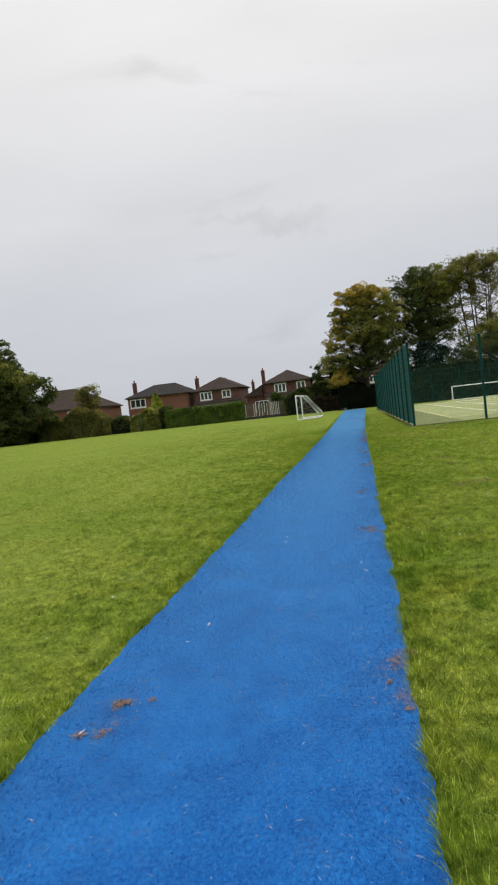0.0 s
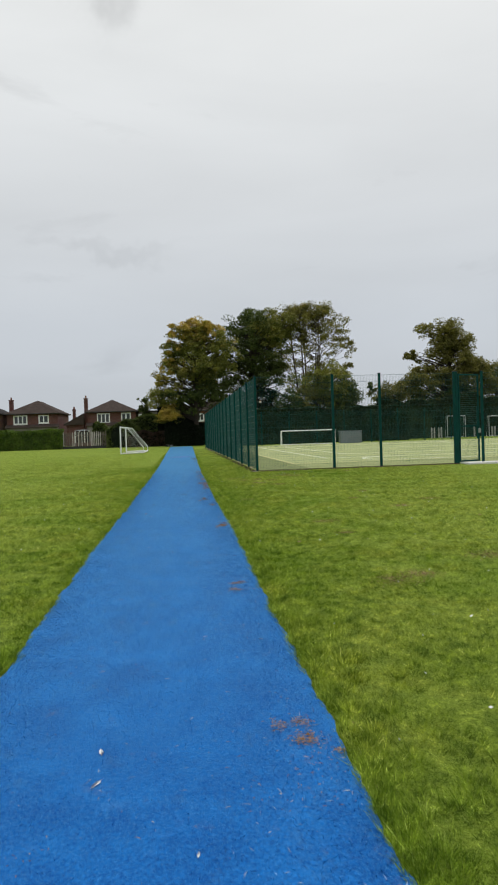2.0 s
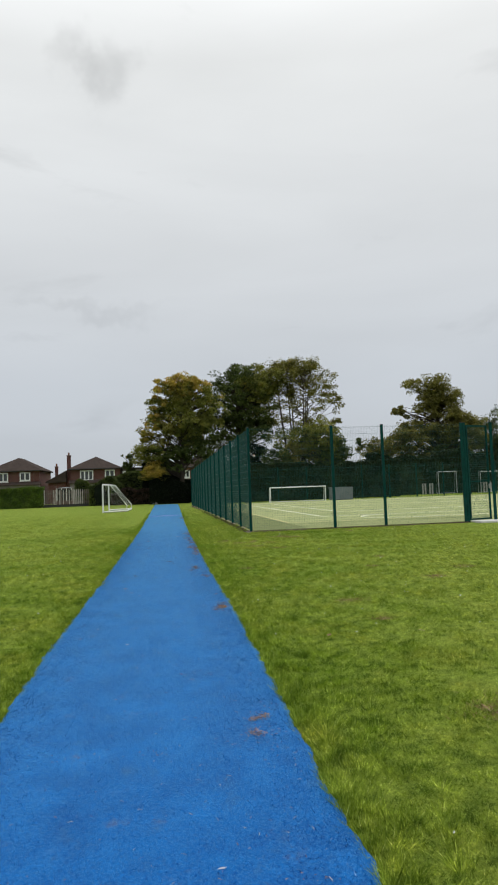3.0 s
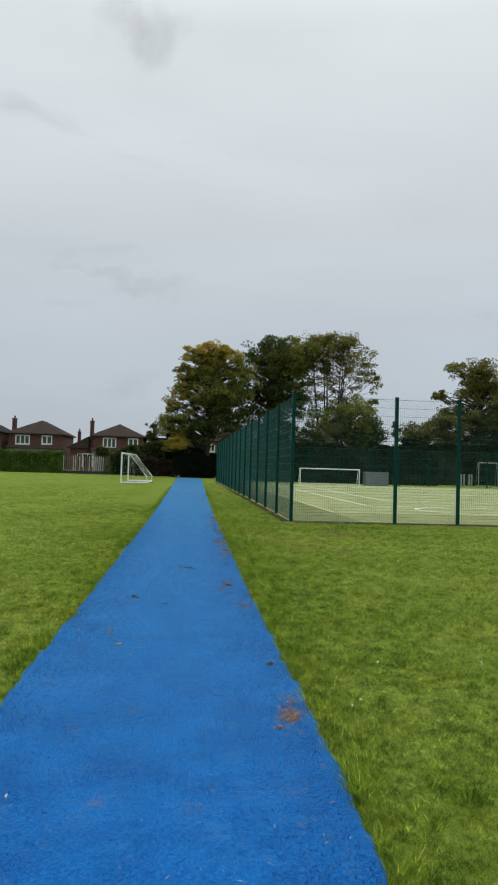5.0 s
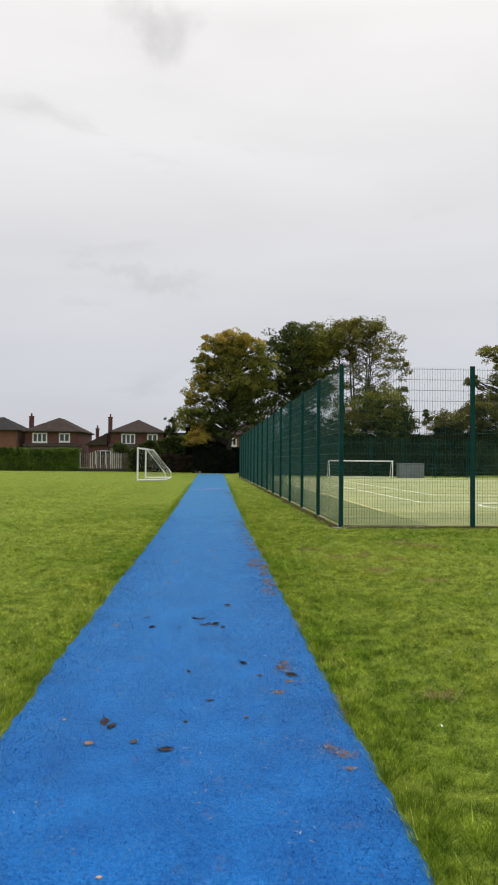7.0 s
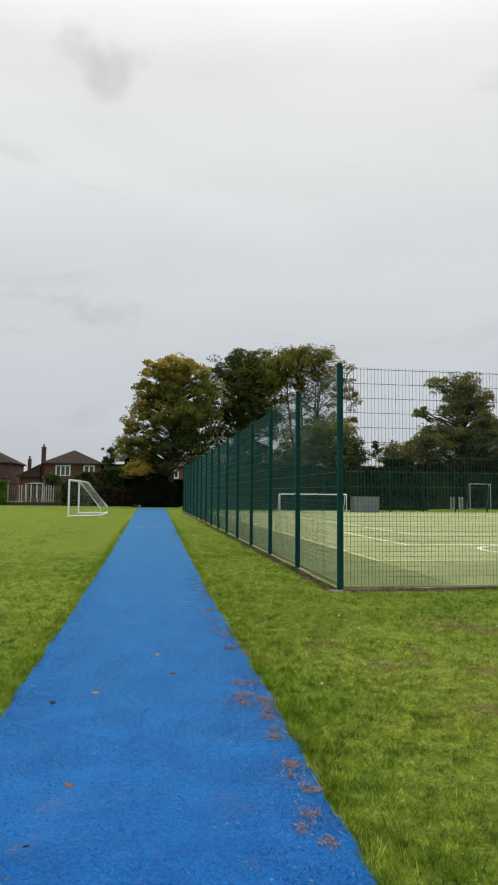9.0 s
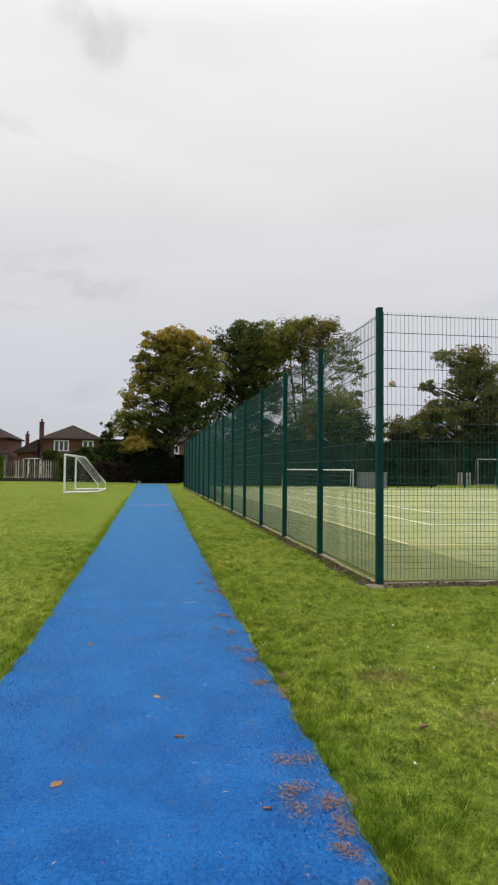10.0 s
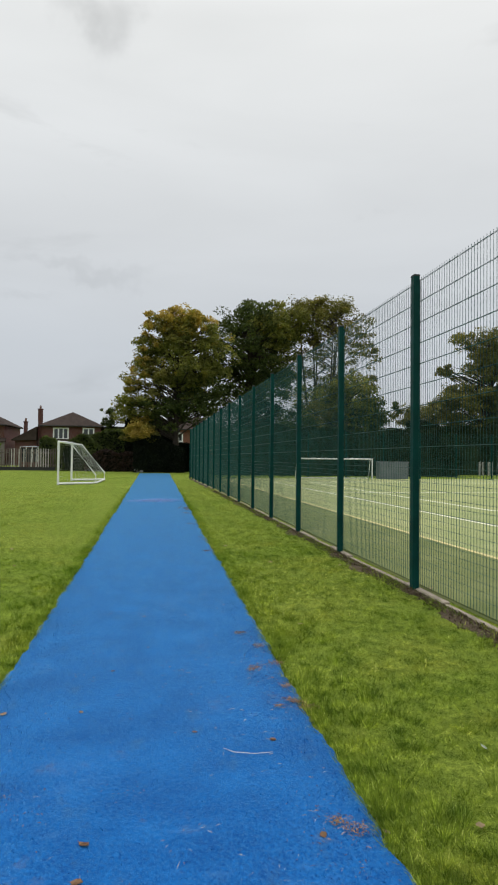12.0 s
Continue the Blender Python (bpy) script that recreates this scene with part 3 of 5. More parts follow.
def ragged_strip(name, length, inner, width, m, label, seed):
    """Bare soil with a torn outer edge."""
    r = random.Random(seed)
    bm = bmesh.new()
    last = None
    for i in range(int(length / 0.08) + 1):
        v = i * 0.08
        w = width * (0.75 + 0.35 * math.sin(v * 1.9) + 0.25 * math.sin(v * 5.3 + 1) + r.uniform(-0.2, 0.2))
        row = [bm.verts.new((v, inner, 0.006)), bm.verts.new((v, inner - w * 0.55, 0.024 + r.uniform(-0.008, 0.010))), bm.verts.new((v, inner - w, -0.004))]
        if last:
            for j in range(2):
                bm.faces.new((last[j], row[j], row[j + 1], last[j + 1]))
        last = row
    ob = part(name, bm, SOIL)
    ob.matrix_basis = m
    return tagged(ob, label, "soil", kind="structure")


ragged_strip("soil_strip", 37, -0.005, 0.19, COURT_FRAME @ pose(0, 0, 0, 0, 0, 90) @ Matrix.Diagonal((1, -1, 1, 1)), "bare trodden soil along the foot of the fence", 1)
ragged_strip("soil_strip", 6.7, -0.005, 0.17, COURT_FRAME, "bare trodden soil along the foot of the fence", 2)


# ---- goals, box and posts about the court ----
def tube_part(name, points, r, material, parent, label="", sides=8):
    return part(name, add_tube(bmesh.new(), points, [r] * len(points), sides), material, parent, label)


def net_sheet(bm, a, b, c, d, nu, nv, r=0.0018):
    """Cords of a net over the quad a b c d."""
    a, b, c, d = (Vector(p) for p in (a, b, c, d))
    for i in range(nu + 1):
        s = i / nu
        p, q = a.lerp(b, s), d.lerp(c, s)
        add_tube(bm, [p, q], [r, r], 3)
    for j in range(nv + 1):
        s = j / nv
        p, q = a.lerp(d, s), b.lerp(c, s)
        add_tube(bm, [p, q], [r, r], 3)


field_goal = thing("football_goal", "white metal junior football goal with a slack net on the grass", "football goal")
N, F, R, E = Vector((-4.16, 46.2, 0)), Vector((-4.22, 51.4, 0)), Vector((-2.66, 47.4, 0)), Vector((-2.62, 52.2, 0))
UP, BAR = Vector((0, 0, 1)), 0.05
tops = [(p + UP * 1.89, p.lerp(q, 0.30) + UP * 1.86, q + UP * 0.42, q + UP * BAR) for p, q in ((N, R), (F, E))]
for p in (N, F):
    tube_part("goal_post", [p, p + UP * 1.89], BAR, GOAL_WHITE, field_goal)
tube_part("crossbar", [N + UP * 1.89, F + UP * 1.89], BAR, GOAL_WHITE, field_goal)
for chain, p, q in ((tops[0], N, R), (tops[1], F, E)):
    tube_part("stay", chain, 0.042, GOAL_WHITE, field_goal)
    tube_part("ground_bar", [p + UP * 0.05, q + UP * 0.05], 0.05, GOAL_WHITE, field_goal)
tube_part("back_bar", [R + UP * 0.05, E + UP * 0.05], 0.045, GOAL_WHITE, field_goal)
tube_part("top_bar", [tops[0][1], tops[1][1]], 0.03, GOAL_WHITE, field_goal)
bm = bmesh.new()
net_sheet(bm, tops[0][1], tops[1][1], tops[1][2], tops[0][2], 30, 12)
net_sheet(bm, tops[0][0], tops[0][1], tops[0][2] * 0.5 + R * 0.5, N + UP * 0.05, 8, 12)
net_sheet(bm, tops[1][0], tops[1][1], tops[1][2] * 0.5 + E * 0.5, F + UP * 0.05, 8, 12)
part("net", bm, NET_WHITE, field_goal, "thin pale goal net")


def court_goal(label, m, width, height, depth, material):
    g = thing("court_goal", label, "football goal", m)
    for u in (0, width):
        tube_part("goal_post", [(u, 0, 0.03), (u, 0, height)], 0.04, material, g)
        tube_part("stay", [(u, 0, height), (u, depth * 0.5, height), (u, depth, 0.06)], 0.025, material, g)
    tube_part("crossbar", [(-0.04, 0, height), (width + 0.04, 0, height)], 0.045, material, g)
    tube_part("back_bar", [(0, depth, 0.06), (width, depth, 0.06)], 0.025, material, g)
    return g


court_goal("low white five-a-side goal at the far fence", pose(8.8, 56.6, 0, 0, 0, 0.5), 4.78, 1.27, 0.7, GOAL_WHITE)
court_goal("tall grey metal goal frame beyond the pitch", pose(28.85, 68.6, 0, 0, 0, 2), 2.05, 2.35, 0.6, GOAL_GREY)
court_goal("grey metal goal frame beyond the pitch", pose(32.6, 66.6, 0, 0, 0, 2), 2.2, 2.2, 0.6, GOAL_GREY)

box = thing("storage_box", "grey metal storage box standing at the far end of the pitch", "storage box", pose(14.1, 56.65, 0.03, 0, 0, 0.5))
part("body", boxed((0, 0, 0), (1.9, 0.75, 1.02), 0.02), BOX_GREY, box)
part("lid", boxed((-0.03, -0.03, 1.02), (1.93, 0.78, 1.1), 0.02), BOX_GREY, box)
for u in (0.5, 1.0, 1.5):
    part("rib", boxed((u - 0.03, -0.025, 0.04), (u + 0.03, 0.0, 0.95), 0.004), BOX_GREY, box)

POST_STUMP = part("wooden_post", boxed((-0.07, -0.07, -0.2), (0.07, 0.07, 1.15), 0.015), TIMBER_PALE)
POST_STUMP.matrix_basis = pose(27.3, 69.2, 0)
tagged(POST_STUMP, "pale weathered timber post standing in the grass", "post", "timber posts")
for x, h in ((24.4, 1.0), (24.8, 0.95), (25.1, 1.0), (28.45, 0.9), (28.75, 0.9), (30.2, 0.8), (30.55, 0.82), (30.9, 0.85)):
    copy_thing(POST_STUMP, pose(27.3 + (x - 24.1) * 1.12, 69.0 + 0.5 * (x % 0.7), (h - 1) * 0.3))


# ---- houses beyond the boundary ----
def window(parent, x0, x1, z0, z1, y, lights=2):
    """A white casement with its panes, in the wall that faces the field."""
    w = part("window", boxed((x0 - 0.06, y - 0.09, z0 - 0.1), (x1 + 0.06, y - 0.004, z0 - 0.02), 0.01), FRAME_WHITE, parent, "white-framed casement window")
    bm = bmesh.new()
    for a, b in (((x0, z0), (x1, z0 + 0.16)), ((x0, z1 - 0.16), (x1, z1))):
        add_box(bm, (a[0], y - 0.06, a[1]), (b[0], y - 0.004, b[1]))
    for i in range(lights + 1):
        u = x0 + (x1 - x0 - 0.17) * i / lights
        add_box(bm, (u, y - 0.058, z0 + 0.16), (u + 0.17, y - 0.004, z1 - 0.16))
    part("frame", bm, FRAME_WHITE, w)
    for i in range(lights):
        a = x0 + 0.17 + (x1 - x0 - 0.17) * i / lights
        b = x0 + (x1 - x0 - 0.17) * (i + 1) / lights
        part("pane", boxed((a, y - 0.035, z0 + 0.16), (b, y - 0.006, z1 - 0.16)), GLASS_DARK, w)


def hip_roof(x0, x1, y0, y1, eave, ridge, r0, r1, over=0.35):
    """A hipped roof with overhanging eaves; the ridge runs from r0 to r1 across the front or, where they meet, back from the peak."""
    bm = bmesh.new()
    c = [bm.verts.new(p) for p in ((x0 - over, y0 - over, eave), (x1 + over, y0 - over, eave), (x1 + over, y1 + over, eave), (x0 - over, y1 + over, eave))]
    low = [bm.verts.new(v.co - Vector((0, 0, 0.16))) for v in c]
    half = min((y1 - y0) / 2, (x1 - x0) / 2)
    if r1 - r0 > 0.5:
        a, b = bm.verts.new((r0, (y0 + y1) / 2, ridge)), bm.verts.new((r1, (y0 + y1) / 2, ridge))
        faces = ((c[0], c[1], b, a), (c[1], c[2], b), (c[2], c[3], a, b), (c[3], c[0], a))
    else:
        a, b = bm.verts.new((r0, y0 + half, ridge)), bm.verts.new((r0, y1 - half * 0.6, ridge))
        faces = ((c[0], c[1], a), (c[1], c[2], b, a), (c[2], c[3], b), (c[3], c[0], a, b))
    for f in faces:
        bm.faces.new(f)
    for i in range(4):
        bm.faces.new((low[i], low[(i + 1) % 4], c[(i + 1) % 4], c[i]))
    bm.faces.new(low[::-1])
    return bm


def chimney(parent, x, y, z0, z1, w=0.55, material=None):
    stack = part("chimney", boxed((x - w / 2, y - w / 2, z0), (x + w / 2, y + w / 2, z1), 0.01), material or BRICK_RED, parent)
    part("chimney_cap", boxed((x - w / 2 - 0.06, y - w / 2 - 0.06, z1), (x + w / 2 + 0.06, y + w / 2 + 0.06, z1 + 0.12), 0.02), BRICK_RED, stack)
    part("chimney_pot", add_tube(bmesh.new(), [(x, y, z1 + 0.12), (x, y, z1 + 0.3), (x, y, z1 + 0.55)], [0.15, 0.13, 0.12], 10), BRICK_ORANGE, stack, "clay chimney pot")


def house(label, x0, x1, y0, y1, eave, ridge, r0, r1, wall, roof, windows, stacks, band=None):
    h = thing("house", label, "house", None, "houses beyond the field")
    body = part("wall", boxed((x0, y0, 0), (x1, y1, eave - 0.1)), wall, h)
    if band:
        part("bay_band", boxed((x0 - 0.05, y0 - 0.45, 0), (x1 + 0.05, y0 - 0.01, band)), RENDER_GREY, h, "grey rendered lower storey")
        bm = bmesh.new()
        rows = [[bm.verts.new(p) for p in ((x0 - 0.2, y, z), (x1 + 0.2, y, z))] for y, z in ((y0 - 0.7, band), (y0 - 0.01, band + 0.45), (y0 - 0.01, band - 0.08), (y0 - 0.7, band - 0.08))]
        for i in range(4):
            a, b = rows[i], rows[(i + 1) % 4]
            bm.faces.new((a[0], a[1], b[1], b[0]))
        part("lean_to_roof", bm, roof, h)
    part("roof", hip_roof(x0, x1, y0, y1, eave, ridge, r0, r1), roof, h)
    part("gutter", boxed((x0 - 0.36, y0 - 0.47, eave - 0.16), (x1 + 0.36, y0 - 0.36, eave - 0.05), 0.02), LEAD, h)
    for wx0, wx1, wz0, wz1, lights in windows:
        window(h, wx0, wx1, wz0, wz1, y0, lights)
    for x, y, z0, z1, w in stacks:
        chimney(h, x, y, z0, z1, w)
    return h


house("brown-roofed red brick house with two white upper windows", -26.9, -19.2, 105, 115, 5.3, 7.45, -23.0, -23.0, BRICK_RED, ROOF_BROWN,
      ((-25.9, -23.8, 3.6, 5.0, 3), (-22.1, -20.55, 3.7, 5.0, 2)), ((-27.0, 108.5, 4.8, 7.5, 0.6),), 3.1)
h2 = house("brown-roofed red brick house with a tall side chimney", -14.6, -7.1, 105, 114, 5.3, 7.3, -11.1, -11.1, BRICK_RED, ROOF_BROWN,
           ((-13.15, -11.15, 3.45, 5.0, 3), (-9.4, -7.9, 3.6, 5.0, 2)), ((-14.95, 106.2, 0, 7.35, 0.55),), 3.1)
part("side_wing", boxed((-18.0, 105.6, 0), (-15.3, 111, 3.6)), BRICK_RED, h2)
bm = bmesh.new()
v = [bm.verts.new(p) for p in ((-18.4, 105.2, 3.4), (-15.25, 105.2, 5.1), (-15.25, 111.4, 5.1), (-18.4, 111.4, 3.4), (-18.4, 105.2, 3.25), (-15.25, 105.2, 3.3), (-15.25, 111.4, 3.3), (-18.4, 111.4, 3.25))]
for f in ((0, 1, 2, 3), (4, 5, 1, 0), (7, 4, 0, 3), (5, 6, 2, 1), (6, 7, 3, 2), (7, 6, 5, 4)):
    bm.faces.new([v[i] for i in f])
part("wing_roof", bm, ROOF_BROWN, h2)
chimney(h2, -16.95, 107.0, 3.5, 5.7, 0.45)
part("side_annexe", boxed((-6.7, 105.8, 0), (-3.6, 112, 5.0)), RENDER_GREY, h2, "grey rendered flat-roofed annexe")
part("annexe_roof", boxed((-6.72, 105.5, 5.0), (-3.4, 112.3, 5.25), 0.03), ROOF_GREY, h2)
window(h2, -6.75, -5.15, 3.5, 4.7, 105.8, 2)
house("long brown hip-roofed brick house with a white bay", -38.4, -27.9, 104, 113, 5.4, 7.4, -34.8, -31.0, BRICK_ORANGE, ROOF_GREY,
      ((-38.0, -35.2, 3.6, 5.1, 3), (-37.8, -36.0, 1.0, 2.4, 2)), ((-37.9, 107, 5, 7.9, 0.6),))
house("orange brick house with a low sweeping tiled roof", -56.5, -42.0, 98, 110, 4.6, 8.2, -51.0, -47.5, BRICK_ORANGE, ROOF_BROWN,
      ((-54.0, -52.6, 2.6, 3.9, 2), (-46.8, -45.4, 3.0, 4.2, 2)), ())
house("orange brick house half hidden behind the dark hedge", 1.6, 9.5, 103, 112, 5.0, 7.0, 5.5, 5.5, BRICK_ORANGE, ROOF_BROWN,
      ((2.4, 3.6, 3.3, 4.5, 2), (5.4, 6.8, 3.3, 4.5, 2)), ())

# white-framed conservatory behind the slatted fence
cons = thing("conservatory", "small white-framed conservatory behind the timber fence", "conservatory", pose(-13.9, 88, 0))
for x in (0, 0.6, 1.2, 1.8):
    part("upright", boxed((x - 0.04, -0.04, 0), (x + 0.04, 0.04, 2.2)), FRAME_WHITE, cons)
part("base_wall", boxed((-0.05, -0.05, 0), (1.85, 2.4, 0.6)), BRICK_RED, cons)
part("pane", boxed((0.06, 0.02, 0.6), (1.74, 0.05, 2.1)), GLASS_DARK, cons)
bm = bmesh.new()
v = [bm.verts.new(p) for p in ((-0.15, -0.15, 2.2), (1.95, -0.15, 2.2), (1.95, 2.5, 2.2), (-0.15, 2.5, 2.2), (0.6, 1.2, 2.32), (1.2, 1.2, 2.32))]
for f in ((0, 1, 5, 4), (1, 2, 5), (2, 3, 4, 5), (3, 0, 4), (3, 2, 1, 0)):
    bm.faces.new([v[i] for i in f])
part("conservatory_roof", bm, BOX_GREY, cons, "grey conservatory roof")

# ---- slatted boundary fence ----
slats = thing("slatted_fence", "weathered grey-brown upright slat fence at the field's edge", "fence", pose(0, 76, 0))
SLAT = mesh_of(boxed((-0.048, -0.012, 0.08), (0.048, 0.012, 1.9), 0.004), "slat", TIMBER)
SLAT_PALE = mesh_of(boxed((-0.048, -0.012, 0.08), (0.048, 0.012, 1.9), 0.004), "slat", TIMBER_PALE)
rng = random.Random(9)
x = -13.3
while x < -8.25:
    shared("slat", SLAT_PALE if rng.random() < 0.6 else SLAT, slats, pose(x, 0, rng.uniform(-0.04, 0.03), 0, rng.uniform(-0.6, 0.6)))
    x += 0.205
for z in (0.45, 1.5):
    part("rail", boxed((-13.4, 0.013, z), (-8.15, 0.06, z + 0.09)), TIMBER, slats)
# Black strip added for the shadow band along the foot of the slats.
part("foot_shade", boxed((-13.4, -0.03, 0.0), (-8.15, 0.012, 0.30), 0.008), LEAD, slats, "dark strip along the foot, put there for the shade")
for x in (-13.3, -11.6, -9.9, -8.25):
    part("fence_post", boxed((x - 0.05, 0.06, 0), (x + 0.05, 0.16, 1.95), 0.01), TIMBER, slats)


# a few grey stones at the end of the path
STONE = plain("grey_stone", (0.20, 0.20, 0.21), 0.9, vary=0.3, scale=7, bump=0.01)
for i, (x, y, r) in enumerate(((-1.42, 70.9, 0.24), (-1.05, 70.7, 0.17), (-0.86, 70.95, 0.14))):
    bm = bmesh.new()
    bmesh.ops.create_icosphere(bm, subdivisions=2, radius=r)
    for v in bm.verts:
        v.co *= 1 + 0.3 * noise.noise(v.co * 5 + Vector((i, 0, 0)))
        v.co.z = v.co.z * 0.75 + r * 0.6
    rock = part("stone", bm, STONE)
    rock.matrix_basis = pose(x, y, 0)
    tagged(rock, "rough grey stone lying at the hedge's foot", "stone", "stones by the hedge")

# ---- hedges, shrubs and trees ----
def foliage_shell(rng, n, size, lo, hi, lumps=0.25, round_top=0.0):
    """Leaves over the faces and a little inside a block."""
    lo, hi = np.array(lo), np.array(hi)
    d = hi - lo
    p = rng.uniform(0, 1, (n, 3))
    face = rng.choice(4, n, p=np.array([d[0] * d[2], d[0] * d[1], d[1] * d[2] / 2, d[1] * d[2] / 2]) / (d[0] * d[2] + d[0] * d[1] + d[1] * d[2]))
    depth = np.abs(rng.normal(0, 0.14, n))
    p[face == 0, 1] = (depth / d[1])[face == 0]
    p[face == 1, 2] = 1 - (depth / d[2])[face == 1]
    p[face == 2, 0] = (depth / d[0])[face == 2]
    p[face == 3, 0] = 1 - (depth / d[0])[face == 3]
    q = lo + p * d
    wave = lumps * (np.sin(q[:, 0] * 1.3 + q[:, 2]) * 0.5 + np.sin(q[:, 0] * 2.9 + 1.0) * 0.3 + np.sin(q[:, 0] * 0.57 + 2.0) * 0.6)
    q[:, 1] -= wave * 0.5 * (1 - p[:, 1])
    q[:, 2] += wave * p[:, 2]
    if round_top:
        edge = np.minimum(p[:, 0], 1 - p[:, 0])
        q[:, 2] -= round_top * np.clip(0.25 - edge, 0, 1) * 4 * p[:, 2]
    return leaf_cards(rng, q, size)


def hedge(label, x0, x1, y0, y1, h, material, core, seed, per=150, size=0.11, lumps=0.12, round_top=0.0, name="hedge"):
    rng = np.random.default_rng(seed)
    ob = thing(name, label, "hedge" if name == "hedge" else "shrub")
    bm = bmesh.new()
    n = max(2, int((x1 - x0) / 0.6))
    rings = []
    for i in range(n + 1):
        x = x0 + 0.2 + (x1 - x0 - 0.4) * i / n
        e = min(i, n - i) / n
        top = h - 0.18 - round_top * max(0, 0.25 - e) * 4 + lumps * (math.sin(x * 1.3 + h) * 0.5 + math.sin(x * 2.9 + 1) * 0.3 + math.sin(x * 0.57 + 2) * 0.6) - rng.uniform(0, 0.1)
        rings.append([bm.verts.new(p) for p in ((x, y0 + 0.2, -0.05), (x, y0 + 0.16 + rng.uniform(0, 0.1), top * 0.6), (x, y0 + 0.3, top), (x, y1 - 0.2, top), (x, y1 - 0.15, -0.05))])
    for a, b in zip(rings, rings[1:]):
        for j in range(4):
            bm.faces.new((a[j], b[j], b[j + 1], a[j + 1]))
    bm.faces.new(rings[0])
    bm.faces.new(rings[-1][::-1])
    # Solid filler, mostly darker than the leaves: shade inside the hedge as colour.
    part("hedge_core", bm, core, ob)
    area = (x1 - x0) * h + (x1 - x0) * (y1 - y0) + (y1 - y0) * h
    crown = big_mesh("leaves", foliage_shell(rng, int(area * per), size, (x0, y0, 0.02), (x1, y1, h), lumps, round_top), 4, material, ob)
    return ob


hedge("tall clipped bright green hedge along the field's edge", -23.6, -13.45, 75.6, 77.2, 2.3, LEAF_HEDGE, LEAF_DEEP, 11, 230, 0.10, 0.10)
hedge("dark green bushy shrub beside the slatted fence", -8.4, -4.6, 75.0, 78.0, 3.1, LEAF_DEEP, LEAF_DARK_SHADE, 12, 170, 0.13, 0.5, 0.8, "shrub")
hedge("reddish brown low shrub at the field's edge", -5.9, -1.3, 73.6, 75.6, 1.75, LEAF_RUST, LEAF_DARK_SHADE, 13, 170, 0.11, 0.35, 0.5, "shrub")
hedge("dark bushy shrub below the annexe", -6.0, -2.2, 76.2, 79.0, 3.9, LEAF_DEEP, LEAF_DARK_SHADE, 25, 170, 0.12, 0.5, 0.7, "shrub")
# Next three near-black: the overhanging trees' shade put into their leaf colour.
hedge("dense evergreen hedge at the end of the path, coloured dark for tree shade", -2.6, 1.7, 75.4, 79.5, 4.6, LEAF_DARK_SHADE, LEAF_DARK_SHADE, 14, 150, 0.13, 0.4, 0.4)
hedge("lower evergreen hedge behind the fence end, coloured dark for tree shade", 1.5, 4.8, 75.4, 78.5, 2.6, LEAF_DARK_SHADE, LEAF_DARK_SHADE, 26, 150, 0.13, 0.25)
hedge("low shrub beneath the trees, coloured dark for their shade", -1.7, 2.4, 70.6, 73.0, 2.6, LEAF_DARK_SHADE, LEAF_DARK_SHADE, 24, 150, 0.12, 0.4, 0.6, "shrub")
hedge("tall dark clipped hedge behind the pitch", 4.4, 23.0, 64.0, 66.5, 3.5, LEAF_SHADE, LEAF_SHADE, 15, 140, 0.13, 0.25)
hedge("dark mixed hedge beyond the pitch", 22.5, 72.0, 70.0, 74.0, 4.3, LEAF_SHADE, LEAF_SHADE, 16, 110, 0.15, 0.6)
hedge("straggling dark hedge below the far houses", -62.0, -23.4, 76.6, 79.6, 2.1, LEAF_DEEP, LEAF_DARK_SHADE, 17, 110, 0.14, 0.7)
hedge("rounded grey-green garden shrub", -36.8, -31.2, 74.2, 76.8, 3.3, LEAF_OLIVE, LEAF_DEEP, 18, 170, 0.12, 0.5, 0.9, "shrub")
hedge("rounded olive garden shrub", -40.6, -36.4, 75.0, 78.0, 3.0, LEAF_OLIVE, LEAF_DEEP, 19, 160, 0.12, 0.5, 0.9, "shrub")
hedge("green garden shrub over the hedge", -28.2, -24.4, 75.4, 77.6, 2.7, LEAF_GREEN, LEAF_DEEP, 20, 170, 0.12, 0.4, 0.8, "shrub")
hedge("dark holly bush behind the slatted fence", -10.3, -8.6, 78.0, 79.5, 3.0, LEAF_DEEP, LEAF_DARK_SHADE, 21, 170, 0.12, 0.4, 0.7, "shrub")


def conifer(label, x, y, h, r, material, seed):
    """A small pointed bush, wider at the foot."""
    rng = np.random.default_rng(seed)
    ob = thing("conifer", label, "conifer", pose(x, y, 0))
    part("trunk", add_tube(bmesh.new(), [(0, 0, -0.1), (0, 0, h * 0.5), (0, 0, h * 0.95)], [0.12, 0.08, 0.02], 7), BARK, ob)
    n = int(2600 * r)
    z = h * (0.05 + 0.95 * rng.uniform(0, 1, n) ** 1.3)
    a = rng.uniform(0, 2 * math.pi, n)
    d = r * (1 - z / h) ** 0.7 * (0.55 + 0.5 * rng.uniform(0, 1, n) + 0.12 * np.sin(a * 3 + z * 2))
    big_mesh("crown", leaf_cards(rng, rows3(d * np.cos(a), d * np.sin(a), z), 0.12), 4, material, ob)
    return ob


conifer("bright yellow-green pointed garden conifer", -25.9, 80.0, 4.9, 1.6, LEAF_LIME, 31)
conifer("slim dark pointed conifer behind the pitch", 20.6, 77.0, 7.2, 0.8, LEAF_DARK_SHADE, 32)


